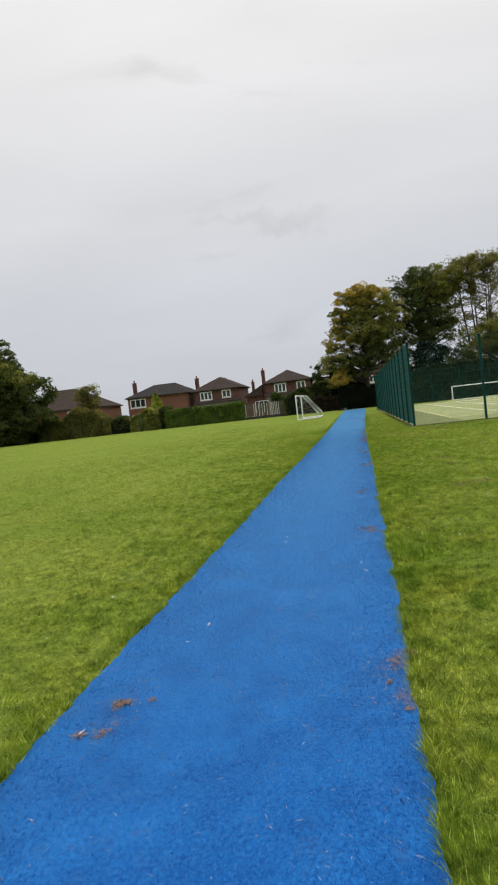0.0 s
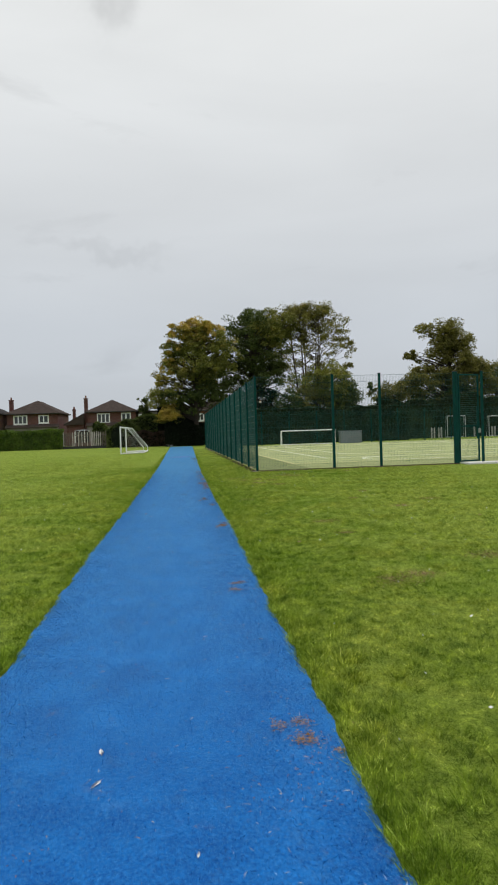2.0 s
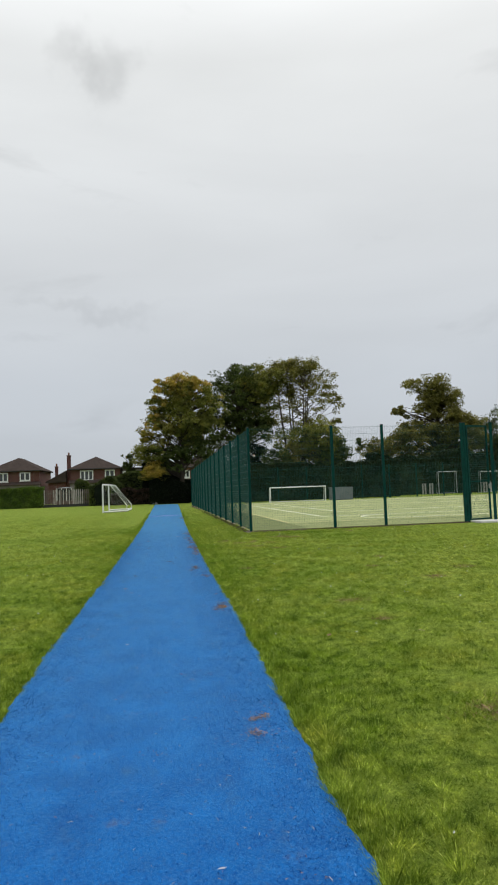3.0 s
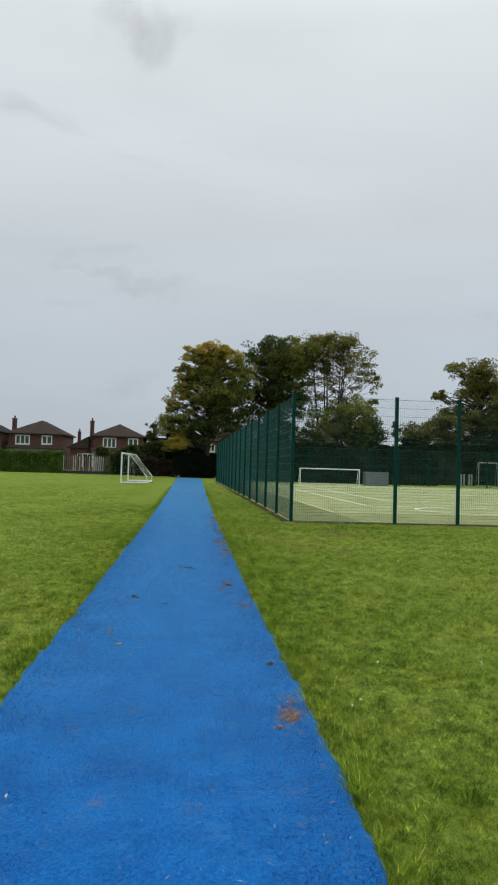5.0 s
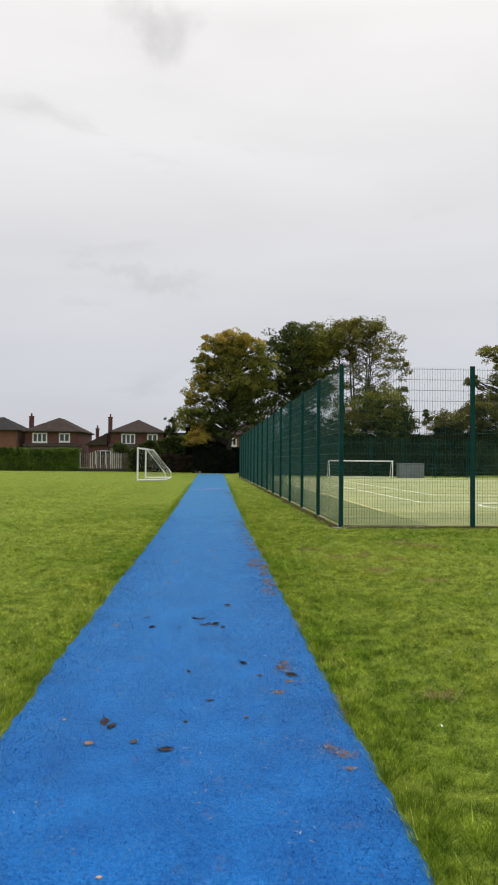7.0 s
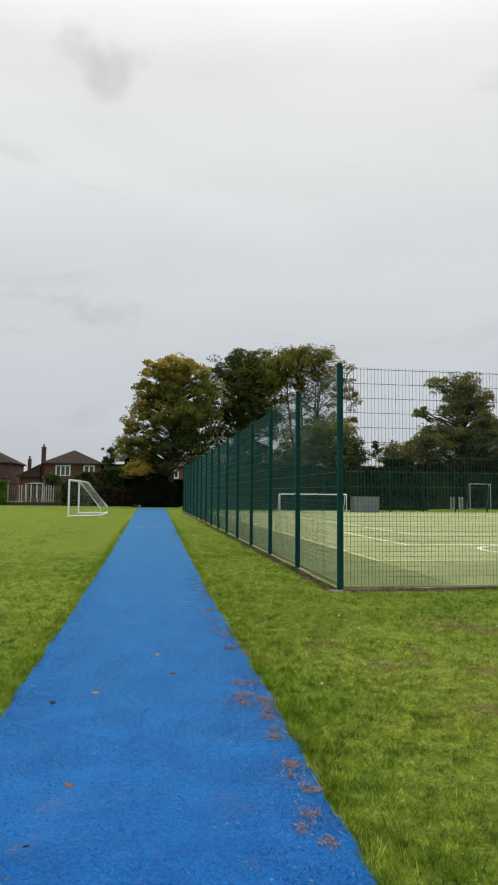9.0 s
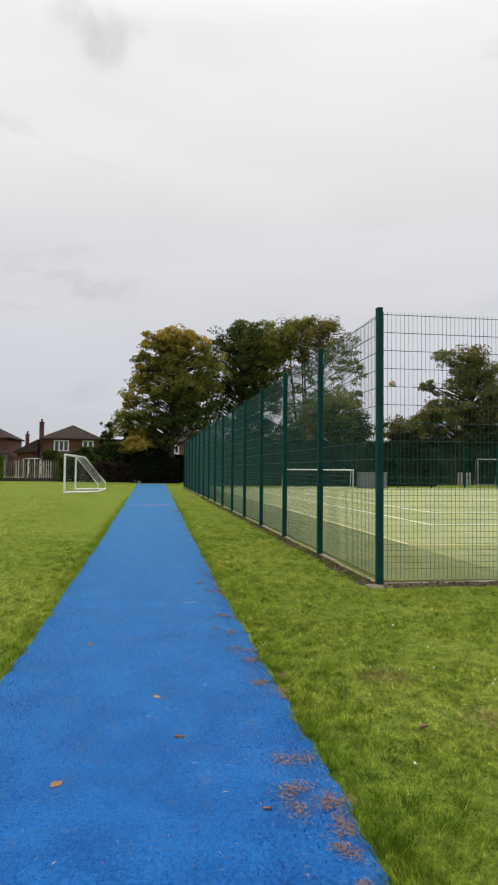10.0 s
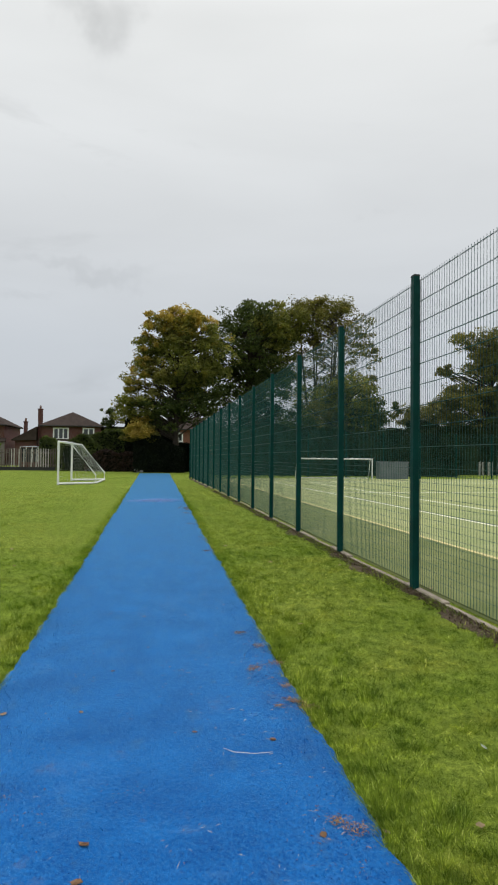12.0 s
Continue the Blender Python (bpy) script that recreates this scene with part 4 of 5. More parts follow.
def tree(label, x, y, trunk_r, fork, blobs, seed, bark, leaf=0.115, stems=1, per=100, limb_show=0.8, loose=1.0, fill=0.55):
    """A trunk that forks into limbs, each limb ending in clumps of leaves. blobs: centre from the foot, radii, clumps, material, part name."""
    rng = np.random.default_rng(seed)
    ob = thing("tree", label, "tree", pose(x, y, 0), "trees round the field")
    wood = bmesh.new()
    forks = []
    for s in range(stems):
        lean = rng.uniform(-0.5, 0.5, 2) * (0.25 if stems == 1 else 1.9)
        top = max(b[2] for b in blobs) * rng.uniform(0.9, 1.05)
        points = [Vector((lean[0] * 0.3, lean[1] * 0.3, -0.15)), Vector((lean[0] * 0.5, lean[1] * 0.5, fork * 0.5)), Vector((lean[0], lean[1], fork)),
                  Vector((lean[0] * 1.9, lean[1] * 1.4, (fork + top) / 2)), Vector((lean[0] * 2.6, lean[1] * 1.6, top))]
        add_tube(wood, points, [trunk_r * 1.25, trunk_r, trunk_r * 0.85, trunk_r * 0.5, trunk_r * 0.12], 9)
        forks.append(points)
    part("trunk", wood, bark, ob)
    limbs = bmesh.new()
    for bx, by, bz, rx, ry, rz, clumps, material, name in blobs:
        clumps = max(6, int(clumps * fill))
        d = rng.normal(size=(clumps, 3))
        d /= np.linalg.norm(d, axis=1)[:, None]
        reach = rng.uniform(0.2, 1.0, clumps) ** 0.45
        reach *= 1 + 0.2 * np.sin(d[:, 0] * 5 + bx) + 0.18 * np.sin(d[:, 2] * 6 + bz)
        centres = np.array((bx, by, bz)) + d * reach[:, None] * np.array((rx, ry, rz))
        spots = []
        for c in centres:
            r = rng.uniform(0.38, 0.95) * min(1.0, rx / 2.0)
            flat = np.array((1.0, 1.0, rng.uniform(0.4, 0.75)))
            q = rng.normal(size=(int(per * rng.uniform(0.5, 1.5)), 3))
            q *= (rng.uniform(0.3, 1.0, len(q)) ** 0.5 / np.linalg.norm(q, axis=1))[:, None]
            q[:, 2] -= 0.35 * (q[:, 0] ** 2 + q[:, 1] ** 2)
            spots.append(c + q * r * flat + rng.normal(0, 0.05 * loose, q.shape))
        big_mesh(name, leaf_cards(rng, np.concatenate(spots), leaf, 1.1), 4, material, ob)
        for c in centres[: int(clumps * limb_show * 0.8)]:
            stem = forks[rng.integers(len(forks))]
            end = Vector(c)
            h = min(max(end.z - rng.uniform(0.25, 0.6) * (Vector((end.x, end.y)).length + 1.0), fork * 0.75), stem[4].z * 0.95)
            i = 3 if h > stem[3].z else 2
            start = stem[i].lerp(stem[i + 1], (h - stem[i].z) / max(0.1, stem[i + 1].z - stem[i].z)) if h > stem[2].z else stem[2]
            mid = start.lerp(end, 0.5) + Vector((rng.uniform(-0.3, 0.3), rng.uniform(-0.3, 0.3), rng.uniform(0.0, 0.5)))
            w = trunk_r * rng.uniform(0.12, 0.3)
            add_tube(limbs, [start, mid, end], [w, w * 0.6, 0.012], 5)
    part("branchwork", limbs, bark, ob)
    return ob


# Lower crowns take darker leaves: shade under the canopy put into their colour.
tree("broad tree with golden autumn leaves at its top", 1.6, 72, 0.3, 2.6, [
    (0.0, 0, 9.0, 2.5, 2.6, 2.6, 200, LEAF_GREEN, "crown"), (1.8, 0.3, 8.8, 2.2, 2.5, 3.0, 170, LEAF_GREEN, "crown"), (-2.3, -0.4, 7.6, 1.9, 2.0, 1.7, 100, LEAF_OLIVE, "crown"),
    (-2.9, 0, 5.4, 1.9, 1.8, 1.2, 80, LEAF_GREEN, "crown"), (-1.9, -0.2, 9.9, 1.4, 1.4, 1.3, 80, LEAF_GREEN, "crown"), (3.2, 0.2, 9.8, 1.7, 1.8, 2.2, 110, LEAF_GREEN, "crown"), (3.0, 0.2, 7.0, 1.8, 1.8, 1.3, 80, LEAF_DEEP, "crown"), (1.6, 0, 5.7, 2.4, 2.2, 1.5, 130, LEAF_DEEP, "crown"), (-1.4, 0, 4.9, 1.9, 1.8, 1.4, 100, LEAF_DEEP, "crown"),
    (-0.4, 0, 11.6, 2.3, 2.2, 1.9, 130, LEAF_OLIVE, "crown"), (1.5, 0, 12.0, 1.9, 1.9, 1.5, 90, LEAF_GREEN, "crown"), (0.2, -0.4, 12.9, 2.3, 1.6, 1.1, 90, LEAF_GOLD, "turning_leaves"), (1.9, -0.6, 12.7, 1.2, 1.3, 0.9, 40, LEAF_GOLD, "turning_leaves"),
    (-2.0, -1.2, 11.4, 1.0, 1.0, 1.3, 36, LEAF_GOLD, "turning_leaves"), (-2.8, -1.0, 8.6, 0.9, 0.9, 1.2, 40, LEAF_GOLD, "turning_leaves"), (-3.7, -0.8, 7.0, 0.8, 0.8, 0.7, 26, LEAF_GOLD, "turning_leaves"), (-1.5, -0.8, 12.5, 1.1, 1.0, 0.8, 34, LEAF_GOLD, "turning_leaves")], 41, BARK, fill=0.40)
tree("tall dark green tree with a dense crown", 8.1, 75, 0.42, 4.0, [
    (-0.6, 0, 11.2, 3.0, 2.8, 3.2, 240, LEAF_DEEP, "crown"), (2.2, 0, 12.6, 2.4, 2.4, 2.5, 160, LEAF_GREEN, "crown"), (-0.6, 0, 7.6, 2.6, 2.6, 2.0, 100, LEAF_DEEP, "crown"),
    (2.0, 0, 7.6, 2.8, 2.6, 2.4, 130, LEAF_DEEP, "crown"), (3.6, 0.4, 13.6, 2.0, 2.0, 1.7, 120, LEAF_GREEN, "crown"), (0.6, 0, 14.2, 2.4, 2.2, 1.4, 110, LEAF_DEEP, "crown"), (3.0, 0, 10.2, 2.0, 2.0, 2.4, 80, LEAF_DEEP, "crown"), (0.4, 0, 5.0, 3.4, 2.4, 1.8, 130, LEAF_DARK_SHADE, "crown")], 42, BARK)
tree("tall thinning tree with bare limbs showing through", 15.2, 76, 0.17, 2.0, [
    (-1.6, 0, 14.0, 2.2, 2.2, 1.9, 110, LEAF_OLIVE, "crown"), (2.2, 0, 13.8, 2.4, 2.1, 1.6, 76, LEAF_OLIVE, "crown"), (-1.2, 0, 10.2, 2.6, 2.4, 2.2, 70, LEAF_OLIVE, "crown"),
    (4.2, 0, 12.2, 1.4, 1.6, 1.6, 34, LEAF_OLIVE, "crown"), (0.4, 0, 15.2, 2.6, 1.9, 0.9, 74, LEAF_OLIVE, "crown"), (0.2, 0, 6.8, 2.8, 2.4, 2.0, 90, LEAF_GREEN, "crown"), (2.8, 0, 10.0, 2.2, 1.8, 1.8, 28, LEAF_OLIVE, "crown"), (4.8, 0, 8.9, 0.5, 0.5, 0.4, 8, LEAF_OLIVE, "crown")], 43, BARK_PALE, 0.115, 6, 84, 1.0, 2.0)
tree("low rounded green tree behind the pitch", 17.0, 73, 0.24, 2.0, [
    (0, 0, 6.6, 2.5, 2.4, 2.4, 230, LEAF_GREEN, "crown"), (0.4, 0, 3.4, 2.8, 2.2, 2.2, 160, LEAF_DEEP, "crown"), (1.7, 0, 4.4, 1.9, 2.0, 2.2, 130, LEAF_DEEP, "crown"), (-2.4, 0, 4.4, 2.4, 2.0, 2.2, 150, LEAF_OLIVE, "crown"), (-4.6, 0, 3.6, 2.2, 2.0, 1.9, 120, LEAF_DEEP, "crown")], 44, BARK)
tree("tall olive-green tree with an airy top", 33.6, 79, 0.36, 3.0, [
    (0.2, 0, 9.0, 3.6, 3.0, 3.2, 330, LEAF_OLIVE, "crown"), (-0.6, 0, 13.3, 2.5, 2.2, 1.6, 100, LEAF_OLIVE, "crown"), (3.2, 0, 7.6, 3.0, 2.6, 2.8, 220, LEAF_OLIVE, "crown"), (0.4, 0, 11.6, 2.8, 2.2, 1.7, 150, LEAF_OLIVE, "crown"),
    (-2.8, 0, 5.8, 2.8, 2.4, 2.8, 180, LEAF_OLIVE, "crown"), (0.6, 0, 4.0, 4.8, 2.6, 2.2, 220, LEAF_DEEP, "crown"), (-4.9, 0, 10.3, 0.9, 0.8, 0.9, 30, LEAF_OLIVE, "crown"), (-3.6, 0, 8.4, 1.1, 0.9, 0.9, 36, LEAF_OLIVE, "crown")], 45, BARK)
tree("small straggling tree with drooping tufts", 26.6, 78, 0.2, 2.4, [
    (0, 0, 5.4, 2.0, 1.8, 2.0, 110, LEAF_OLIVE, "crown"), (-2.2, 0, 5.0, 1.5, 1.4, 1.6, 70, LEAF_OLIVE, "crown"), (1.6, 0, 7.0, 1.5, 1.4, 1.3, 60, LEAF_OLIVE, "crown"), (-3.3, 0, 6.2, 0.6, 0.6, 0.6, 14, LEAF_DEEP, "crown")], 46, BARK)
tree("dark green tree beyond the court", 42.0, 82, 0.3, 3.0, [
    (0, 0, 7.2, 3.6, 3.0, 3.0, 240, LEAF_DEEP, "crown"), (2.6, 0, 5.4, 3.0, 2.6, 2.8, 170, LEAF_OLIVE, "crown"), (-2.4, 0, 4.6, 2.8, 2.4, 2.4, 150, LEAF_OLIVE, "crown")], 47, BARK)
tree("broad dark tree at the far corner of the field", -45.2, 74, 0.5, 2.0, [
    (0, 0, 8.2, 5.6, 4.0, 4.1, 560, LEAF_DEEP, "crown"), (1.6, -2.4, 8.6, 4.4, 2.0, 3.2, 120, LEAF_GREEN, "crown"), (3.4, -0.6, 5.0, 4.2, 3.6, 3.6, 330, LEAF_DEEP, "crown"), (-3.0, 0, 5.4, 5.0, 3.6, 4.2, 330, LEAF_DEEP, "crown"), (1.0, -1, 2.2, 6.0, 3.0, 2.4, 260, LEAF_DEEP, "crown")], 48, BARK, 0.15, fill=0.85)
tree("small green tree beside the corner tree", -34.9, 79, 0.18, 1.6, [
    (0, 0, 5.0, 1.8, 1.7, 1.9, 90, LEAF_OLIVE, "crown")], 49, BARK)
tree("ivy-grown tree stump and thin branches by the annexe", -4.4, 82, 0.28, 2.5, [
    (0, 0, 4.6, 0.8, 0.8, 2.0, 60, LEAF_DEEP, "crown"), (1.0, 0, 5.6, 1.1, 1.0, 1.0, 26, LEAF_OLIVE, "crown")], 50, BARK, 0.09)
tree("small golden-leaved tree by the dark hedge", -0.9, 71.7, 0.10, 1.4, [
    (-0.3, -0.9, 3.55, 1.2, 0.9, 0.85, 70, LEAF_GOLD, "crown"), (0.6, -0.6, 3.2, 0.9, 0.8, 0.7, 40, LEAF_OLIVE, "crown"), (-1.1, -0.5, 3.1, 0.7, 0.8, 0.7, 30, LEAF_OLIVE, "crown")], 51, BARK, 0.10)

# ---- fallen leaves and scraps ----
def leaf_mesh(seed, material):
    """A curled leaf with a short stalk."""
    r = random.Random(seed)
    bm = bmesh.new()
    spine = [(-0.5, 0.0), (-0.2, 0.0), (0.15, 0.0), (0.5, 0.0)]
    half = (0.03, 0.30 + r.uniform(-0.06, 0.06), 0.33 + r.uniform(-0.08, 0.05), 0.03)
    rows = []
    for (x, _), w in zip(spine, half):
        lift = 0.22 * x * x + r.uniform(0, 0.06)
        rows.append([bm.verts.new((x, s * w, lift + abs(s) * r.uniform(-0.05, 0.30) * w + 0.03)) for s in (-1, 0, 1)])
    for a, b in zip(rows, rows[1:]):
        for j in range(2):
            bm.faces.new((a[j], b[j], b[j + 1], a[j + 1]))
    stalk = [bm.verts.new(p) for p in ((-0.5, -0.015, 0.1), (-0.5, 0.015, 0.1), (-0.8, 0.01, 0.14), (-0.8, -0.01, 0.14))]
    bm.faces.new(stalk)
    bmesh.ops.solidify(bm, geom=bm.faces[:], thickness=0.008)
    return mesh_of(bm, "fallen_leaf", material)


LEAVES = [leaf_mesh(s, DEAD_LEAF[s % 3]) for s in range(6)]
rng = random.Random(21)


def leaf(x, y, kind, size, z=0.016):
    size *= 0.66
    ob = shared("fallen_leaf", LEAVES[kind], None, pose(x, y, z, rng.uniform(-9, 9), rng.uniform(-8, 8), rng.uniform(0, 360)) @ Matrix.Diagonal((size, size, size * 0.6, 1)))
    words = ("curled brown dead leaf", "dark wet dead leaf", "pale tan dead leaf")[kind % 3]
    return tagged(ob, words + (" lying on the blue turf" if abs(x) < 0.8 else " lying in the grass"), "leaf", "fallen leaves")


for x, y, kind, size in ((-0.29, 15.76, 0, 0.085), (-0.52, 15.59, 3, 0.095), (0.49, 15.48, 0, 0.06), (-0.29, 14.44, 0, 0.07), (-0.34, 17.7, 2, 0.05), (1.89, 15.79, 0, 0.08),
                         (-0.35, 17.82, 0, 0.07), (0.1, 16.71, 2, 0.07), (-0.19, 18.43, 0, 0.06), (2.3, 19.02, 0, 0.09), (0.2, 16.16, 3, 0.08), (0.21, 19.44, 0, 0.04),
                         (-0.19, 18.62, 3, 0.07), (1.12, 18.57, 2, 0.06), (0.58, 18.58, 0, 0.05), (-0.68, 19.75, 2, 0.06), (0.79, 18.57, 2, 0.05),
                         (-0.41, 9.69, 2, 0.09), (-0.31, 9.3, 5, 0.09), (0.69, 8.86, 3, 0.10), (-0.38, 10.74, 0, 0.08), (-0.4, 9.5, 2, 0.06)):
    leaf(x, y, kind, size)
for x, y in ((-0.36, 13.0), (-0.29, 12.7), (-0.09, 12.68), (0.01, 12.95), (0.06, 12.94), (0.08, 12.75), (0.12, 12.78), (0.17, 12.77), (0.22, 12.68), (0.27, 13.4), (0.01, 11.68), (0.33, 11.83), (0.41, 11.6), (0.54, 11.76), (0.59, 11.61), (0.13, 11.23), (-0.35, 10.97), (-0.31, 10.92), (-0.19, 10.75), (-0.05, 10.67)):
    leaf(x, y, rng.choice((1, 4)), rng.uniform(0.07, 0.13))
for i in range(46):
    leaf(rng.uniform(-0.72, 0.74), rng.uniform(5.0, 30.0), rng.choice((0, 2, 3, 5)), rng.uniform(0.025, 0.05))
for i in range(34):
    leaf(rng.choice((rng.uniform(0.85, 2.3), rng.uniform(0.85, 7.0), rng.uniform(-5, -0.85))), rng.uniform(6.0, 26.0), rng.choice((0, 2, 3, 5)), rng.uniform(0.05, 0.09), 0.035)

SCRAP_MESH = leaf_mesh(77, SCRAP)
for x, y, size in ((-0.36, -0.67, 0.055), (-0.61, -1.97, 0.05), (-0.14, 1.57, 0.06), (0.59, 0.35, 0.05), (-0.15, 1.81, 0.055), (0.21, 1.13, 0.03), (0.56, 0.6, 0.04), (-0.8, 9.11, 0.05), (1.43, 19.14, 0.05), (-0.42, -0.95, 0.03), (0.3, 3.2, 0.03), (-0.2, 6.5, 0.04), (-0.5, 7.2, 0.035)):
    tagged(shared("pale_scrap", SCRAP_MESH, None, pose(x, y, 0.016, 0, 0, rng.uniform(0, 360)) @ Matrix.Diagonal((size, size * 0.45, size * 0.7, 1))), "small white scrap of litter on the ground", "litter", "pale scraps")
twig = part("stalk", add_tube(bmesh.new(), [(-0.10, 0.06, 0.018), (-0.06, 0.012, 0.02), (0.02, -0.016, 0.022), (0.10, -0.008, 0.02)], [0.0012, 0.0018, 0.0016, 0.0008], 5), SCRAP)
twig.matrix_basis = pose(0.42, 19.2, 0)
tagged(twig, "thin curved white stalk lying on the blue turf", "stalk")


# ---- needles, blades and fibres ----
gen = np.random.default_rng(5)


def slivers(n, x, y, spread, length=0.035, broad=1):
    """Flat brown needles and crumbs strewn round places."""
    px, py = x + gen.normal(0, 1, n) * spread[0], y + gen.normal(0, 1, n) * spread[1]
    keep = (px > -0.85) & (px < 0.88)
    px, py = px[keep], py[keep]
    n = len(px)
    a, s = gen.uniform(0, 2 * math.pi, n), length * gen.uniform(0.3, 1.2, n)
    w = gen.uniform(0.0006, 0.0022, n) * broad
    dx, dy = np.cos(a) * s / 2, np.sin(a) * s / 2
    ex, ey = -np.sin(a) * w, np.cos(a) * w
    z = gen.uniform(0.018, 0.026, n)
    return np.stack((rows3(px - dx, py - dy, z), rows3(px + ex, py + ey, z + 0.002), rows3(px + dx, py + dy, z), rows3(px - ex, py - ey, z + 0.001)), axis=1).reshape(-1, 3)


drifts = [(0.71, 15.65), (0.69, 15.02), (0.71, 14.4), (0.7, 8.01), (0.66, 1.71), (0.68, -1.5), (-0.5, -1.81), (0.71, 19.78), (0.74, 16.83)]
sets = []


def drift(x, y, mats, spread):
    """A few small tangled mats, with crumbs between them."""
    for i in range(mats):
        r = gen.uniform(0.008, 0.032)
        sets.append(slivers(int(110 * r / 0.02), x + gen.normal(0, spread[0]), y + gen.normal(0, spread[1]), (r, r * gen.uniform(0.7, 1.6)), 0.020, 0.9))
    sets.append(slivers(30 * mats, x, y, (spread[0] * 1.2, spread[1] * 1.2), 0.020, 0.7))


for x, y in drifts:
    drift(x, y, 6, (0.055, 0.18))
for i in range(26):
    drift(0.70 + gen.normal(0, 0.06), gen.uniform(4, 34), int(gen.integers(1, 4)), (0.05, 0.14))
for i in range(90):
    sets.append(slivers(16, gen.uniform(-0.7, 0.7), gen.uniform(-3, 30), (0.05, 0.05), 0.014))
sets.append(slivers(900, 0.45 * np.ones(900), gen.uniform(-3, 30, 900), (0.25, 0.1), 0.026, 0.6))
sets.append(slivers(400, -0.4 * np.ones(400), gen.uniform(-3, 30, 400), (0.25, 0.1), 0.016))
scuffed = big_mesh("scuffed_fibres", np.concatenate((slivers(4200, 0.14, 35.6, (0.30, 0.36), 0.06, 3), slivers(1500, -0.25, 35.3, (0.3, 0.2), 0.06, 3))), 4, SCUFF)
tagged(scuffed, "pale scuffed fibres across the blue turf", "worn patch", kind="stuff")
needles = big_mesh("needle_litter", np.concatenate(sets), 4, NEEDLE)
tagged(needles, "orange-brown needles and crumbs strewn on the blue turf", "litter", kind="stuff")


def blend(d, w):
    """0 to 1 over w metres."""
    return np.clip(d / w, 0, 1) if w else np.ones_like(d)


def lawn_patch(label, x0, x1, y0, y1, per, height, width, lean=1.2, fade=(0, 0, 0)):
    """Blades over a rectangle, thinning out at its low-x, high-x and far sides by fade metres."""
    n = int((x1 - x0) * (y1 - y0) * per)
    x, y = gen.uniform(x0, x1, n), gen.uniform(y0, y1, n)
    keep = np.where(x > 0, x > half_width(y) + wobble(y, 1) - 0.006, -x > half_width(y) + wobble(y, -1) - 0.006)
    # nothing grows under the fence or on the court
    u, v = x - 2.5 + (y - 20) * 0.0088, y - 20 - (x - 2.5) * 0.0088
    keep &= ~((u > -0.12 + 0.05 * np.sin(y * 3.1) * np.sin(y * 1.1)) & (v > -0.09 + 0.05 * np.sin(x * 3.3)))
    keep &= gen.uniform(0, 1, n) < blend(x - x0, fade[0]) * blend(x1 - x, fade[1]) * blend(y1 - y, fade[2])
    clumps = np.zeros(n)
    for wave in np.geomspace(0.09, 1.4, 14):
        turn = gen.uniform(0, math.pi)
        clumps += 0.52 * np.sin((x * math.cos(turn) + y * math.sin(turn)) * 2 * math.pi / wave + gen.uniform(0, 6.28))
    keep &= gen.uniform(-5.0, 1.6, n) < clumps
    x, y, tall = x[keep], y[keep], 0.75 + 0.27 * np.clip(clumps[keep], -1.8, 2.5)
    ob = big_mesh("grass", blades(gen, x, y, -0.002, height * tall, width, lean), 3, BLADE)
    return tagged(ob, label, "grass", kind="stuff")


lawn_patch("short mown grass between path and fence", 0.74, 3.4, -3.2, 30.0, 6000, 0.030, 0.0038, fade=(0, 1.0, 6))
lawn_patch("short mown grass between path and fence", 0.74, 2.5, 22.0, 56.0, 800, 0.030, 0.011, 2.2, fade=(0, 0, 18))
lawn_patch("short mown grass bordering the field", -3.6, -0.74, -2.0, 28.0, 4600, 0.030, 0.0046, fade=(1.8, 0, 8))
lawn_patch("fine turf at the path's edge", 0.76, 2.1, -3.2, 22.0, 13000, 0.022, 0.0030, 1.9, fade=(0, 0.5, 5))
lawn_patch("fine turf at the path's edge", -2.0, -0.76, -1.5, 22.0, 7000, 0.022, 0.0038, 1.9, fade=(0.6, 0, 5))
lawn_patch("mown grass before the pitch", 2.3, 9.0, -1.0, 20.0, 2900, 0.032, 0.0065, 1.6, fade=(0.9, 3.0, 0))
lawn_patch("mown grass out on the field", -11.0, -1.6, 2.0, 46.0, 560, 0.032, 0.011, 2.0, fade=(6.0, 1.2, 22))


def fringe(side, n, y0, y1):
    """Lusher tufts along the edge of the path."""
    y = gen.uniform(y0, y1, n)
    tuft = np.clip(0.45 + 0.4 * np.sin(y * 5.1 + side + np.sin(y * 1.9)) + 0.35 * np.sin(y * 2.3) * np.sin(y * 11.0), 0.08, 1.2)
    x = side * (half_width(y) + wobble(y, side) + np.abs(gen.normal(0, 0.075, n)) - 0.004)
    keep = gen.uniform(0, 1, n) < (0.3 + 0.7 * tuft) * np.clip((y1 - y) / 20, 0, 1)
    x, y, tuft = x[keep], y[keep], tuft[keep]
    b = blades(gen, x, y, -0.002, 0.026 + 0.044 * tuft, 0.0036, 0.9).reshape(-1, 3, 3)
    b[:, 2, 0] -= side * np.abs(gen.normal(0, 0.010, len(b)))
    return b.reshape(-1, 3)


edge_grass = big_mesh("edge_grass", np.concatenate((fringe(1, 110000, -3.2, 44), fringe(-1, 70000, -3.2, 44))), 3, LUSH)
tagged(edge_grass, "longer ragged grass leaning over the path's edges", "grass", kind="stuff")



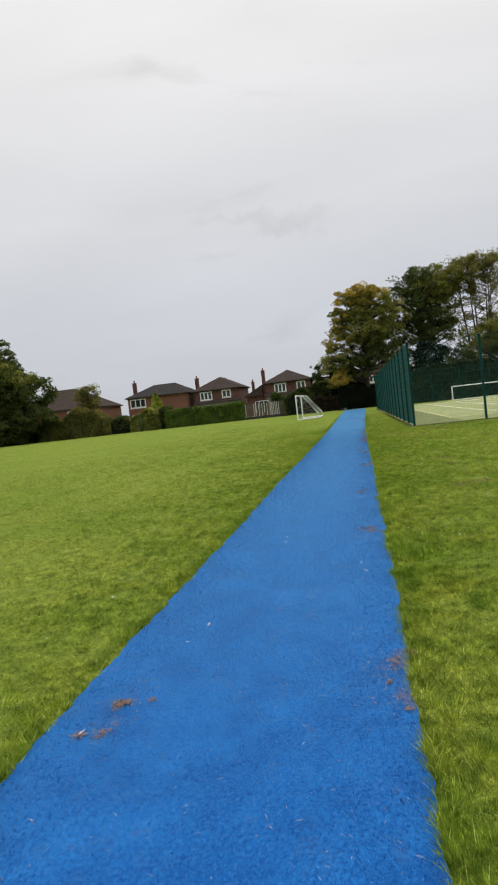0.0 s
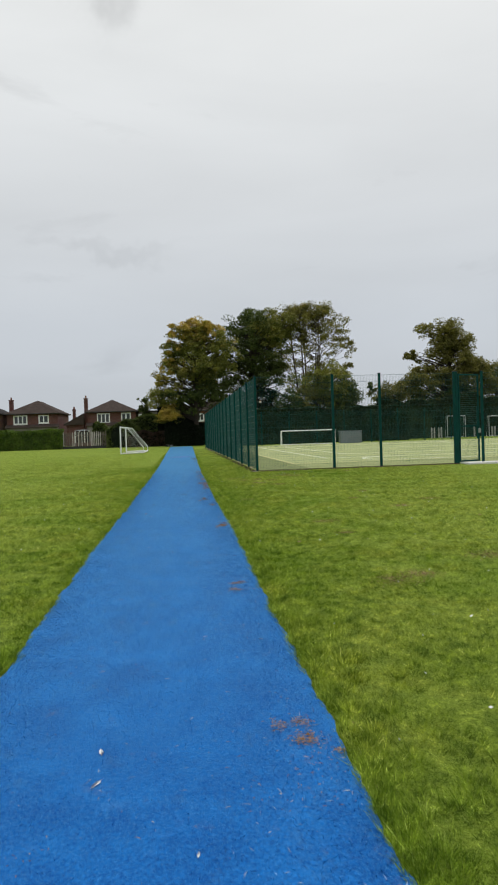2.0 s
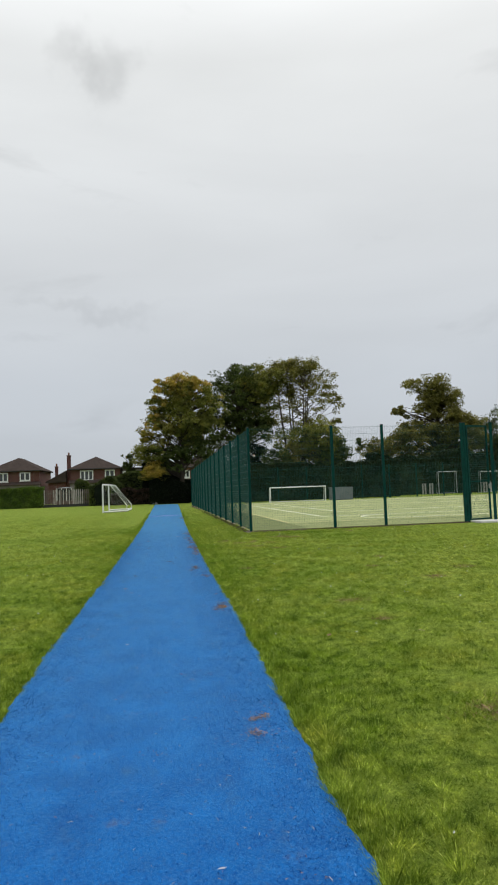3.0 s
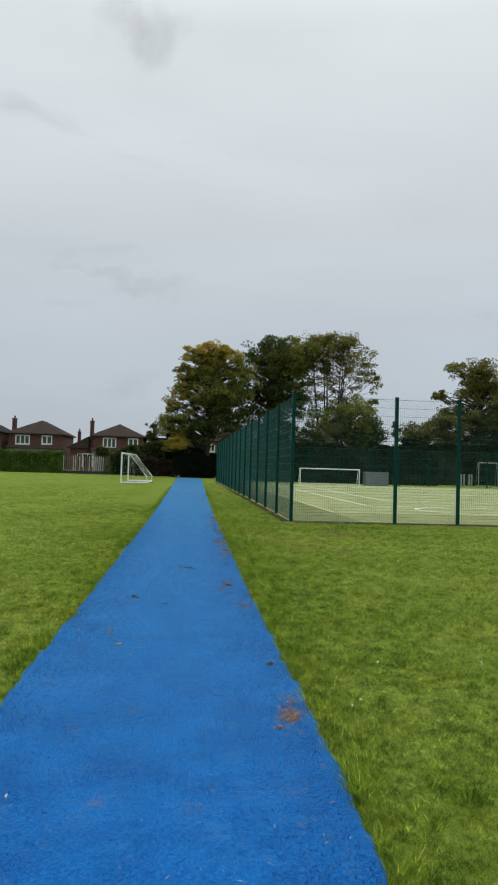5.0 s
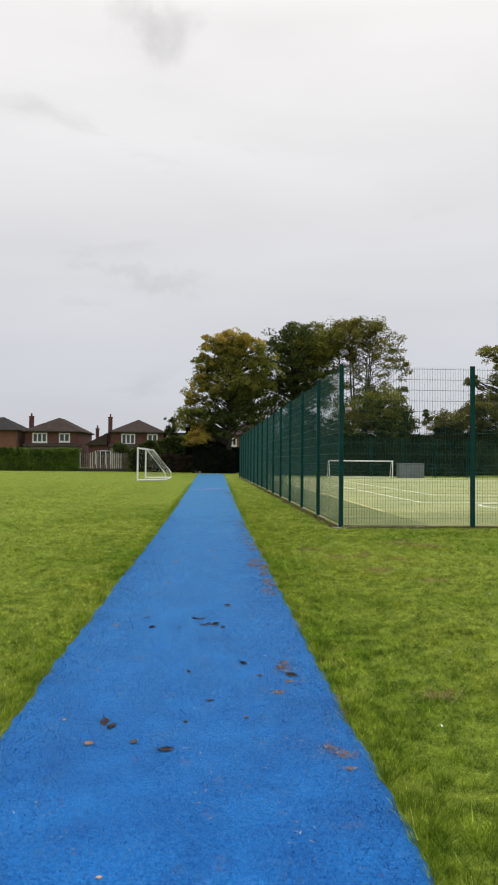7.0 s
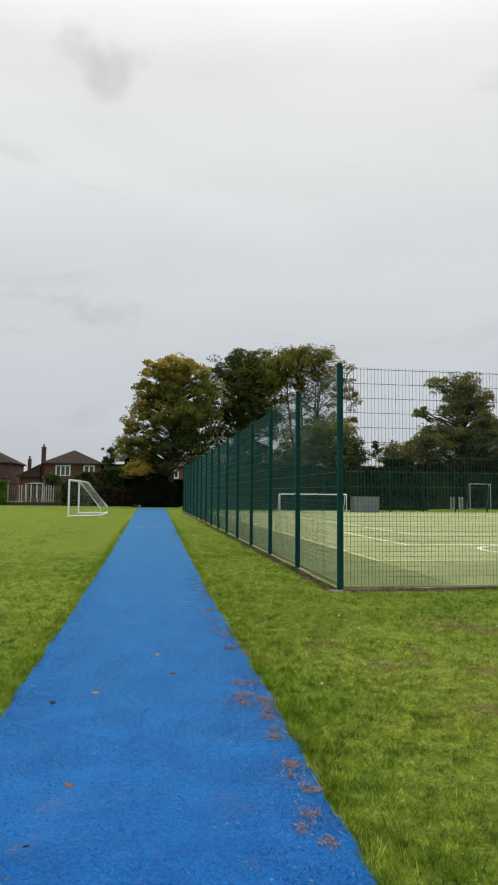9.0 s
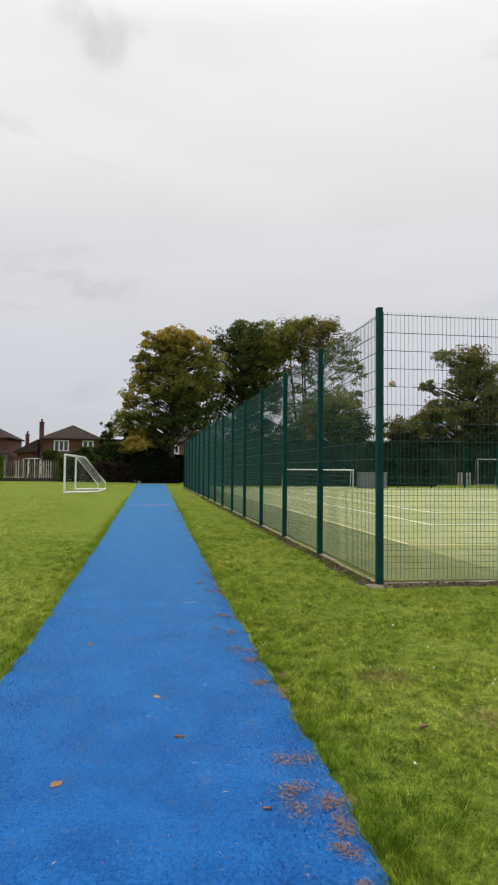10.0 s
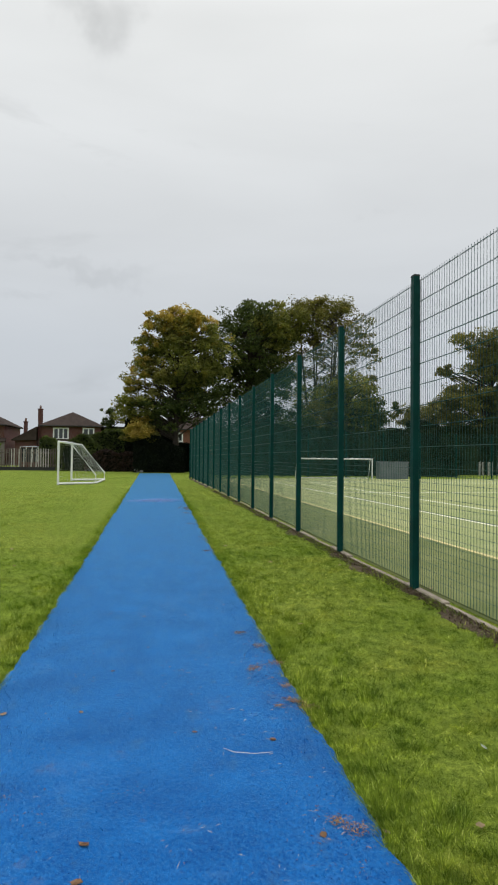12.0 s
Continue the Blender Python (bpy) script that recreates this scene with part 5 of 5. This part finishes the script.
def tufts(count, x0, x1, y0, y1, per, height, material, label):
    """Round tussocks of longer blades that bend outwards, thickest by the path."""
    side = x1 - x0
    cx, cy = x0 + side * gen.uniform(0, 1, count) ** 1.7, gen.uniform(y0, y1, count)
    size = gen.uniform(0.5, 1.3, count)
    a, d = gen.uniform(0, 2 * math.pi, (count, per)), np.abs(gen.normal(0, 0.035, (count, per)))
    x = (cx[:, None] + np.cos(a) * d * size[:, None]).ravel()
    y = (cy[:, None] + np.sin(a) * d * size[:, None]).ravel()
    h = np.repeat(size, per) * height
    b = blades(gen, x, y, -0.002, h, 0.0038, 0.35).reshape(-1, 3, 3)
    b[:, 2, 0] += np.cos(a).ravel() * h * 0.6
    b[:, 2, 1] += np.sin(a).ravel() * h * 0.6
    keep = np.abs(b[:, 0, 0]) > half_width(b[:, 0, 1]) - 0.01
    return tagged(big_mesh("tussock_grass", b[keep].reshape(-1, 3), 3, material), label, "grass", kind="stuff")


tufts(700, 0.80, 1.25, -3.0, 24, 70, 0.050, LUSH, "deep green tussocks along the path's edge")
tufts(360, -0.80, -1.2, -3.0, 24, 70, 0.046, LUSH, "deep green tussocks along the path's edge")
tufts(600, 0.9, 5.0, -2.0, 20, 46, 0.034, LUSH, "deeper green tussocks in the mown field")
tufts(900, 0.9, 4.5, -2.0, 20, 46, 0.036, BLADE, "light green tussocks in the mown field")
n = 20000
v = gen.uniform(0.2, 24, n)
u = -0.03 - np.abs(gen.normal(0, 0.07, n))
keep = gen.uniform(0, 1, n) < 0.35 + 0.45 * np.sin(v * 3.7) * np.sin(v * 1.3 + 1)
u, v = u[keep], v[keep]
foot = big_mesh("fence_grass", blades(gen, 2.5 + u - 0.0088 * v, 20.0 + v + 0.0088 * u, 0.0, 0.06, 0.005, 0.9), 3, BLADE)
tagged(foot, "longer uncut grass at the foot of the fence", "grass", kind="stuff")

n = 270000
fy = gen.uniform(-3.2, 24.0, n)
fx = gen.uniform(-1, 1, n) * (HALF - 0.01)
stay = gen.uniform(0, 1, n) < np.clip((24.0 - fy) / 9, 0, 1)
fx, fy = fx[stay], fy[stay]
pile = big_mesh("turf_pile", blades(gen, fx, fy, 0.010, 0.009, 0.0050, 1.6), 3, FIBRE)
tagged(pile, "short blue synthetic fibres of the path", "turf", kind="stuff")

# crumbs of earth and dead weed along the foot of the fence
n = 9000
v, u = gen.uniform(0, 22, n), -0.035 - np.abs(gen.normal(0.02, 0.07, n))
crumbs = leaf_cards(gen, rows3(2.505 + u - 0.0088 * v, 20.0 + v, 0.022 + gen.uniform(-0.008, 0.014, n)), 0.012)
n = 2600
u, v = gen.uniform(0, 6.6, n), -0.03 - np.abs(gen.normal(0.03, 0.07, n))
crumbs = np.concatenate((crumbs, leaf_cards(gen, rows3(2.505 + u, 20.0 + v + 0.0088 * u, 0.022 + gen.uniform(-0.008, 0.014, n)), 0.012)))
tagged(big_mesh("soil_crumbs", crumbs, 4, SOIL), "loose crumbs of dark earth along the fence", "soil", kind="stuff")

# thin worn places in the lawn, with dead straw lying on them
worn = []
spots = [(2.9, 17.6, 0.16), (2.45, 16.0, 0.10), (3.2, 17.3, 0.10), (1.75, 16.2, 0.09), (2.0, 15.2, 0.12), (3.6, 9.4, 0.1), (4.4, 10.2, 0.1), (2.1, 8.0, 0.10), (1.9, 4.4, 0.12), (3.1, 5.2, 0.14)]
spots += [(gen.uniform(1.0, 6.0), gen.uniform(0, 19), gen.uniform(0.04, 0.1)) for i in range(16)]
for x, y, r in spots:
    n = int(3600 * r)
    px, py = x + gen.normal(0, r, n), y + gen.normal(0, r * 0.8, n)
    worn.append(blades(gen, px, py, 0.010, 0.016, 0.0045, 3.4))
tagged(big_mesh("dead_straw", np.concatenate(worn), 3, NEEDLE), "dry brown straw on worn places in the lawn", "dead grass", kind="stuff")

# pale grass clippings trodden into the blue turf
n = 3000
cx = np.where(gen.uniform(0, 1, n) < 0.6, 0.72 - np.abs(gen.normal(0, 0.45, n)), gen.uniform(-0.74, 0.74, n))
clips = slivers(n, cx, gen.uniform(-3, 32, n), (0.01, 0.01), 0.034, 0.6)
tagged(big_mesh("grass_clippings", clips, 4, STRAW), "pale dry grass clippings strewn on the blue turf", "litter", kind="stuff")

# white clover heads and daisies in the lawn
n = 420
dx, dy = gen.uniform(0.95, 6.5, n), gen.uniform(-1, 19, n)
dx[: n // 3] = gen.uniform(-5, -0.95, n // 3)
d = leaf_cards(gen, rows3(dx, dy, np.full(n, 0.045)), 0.010)
flowers = big_mesh("daisies", d, 4, SCRAP)
tagged(flowers, "tiny white flower heads scattered in the lawn", "flowers", kind="stuff")
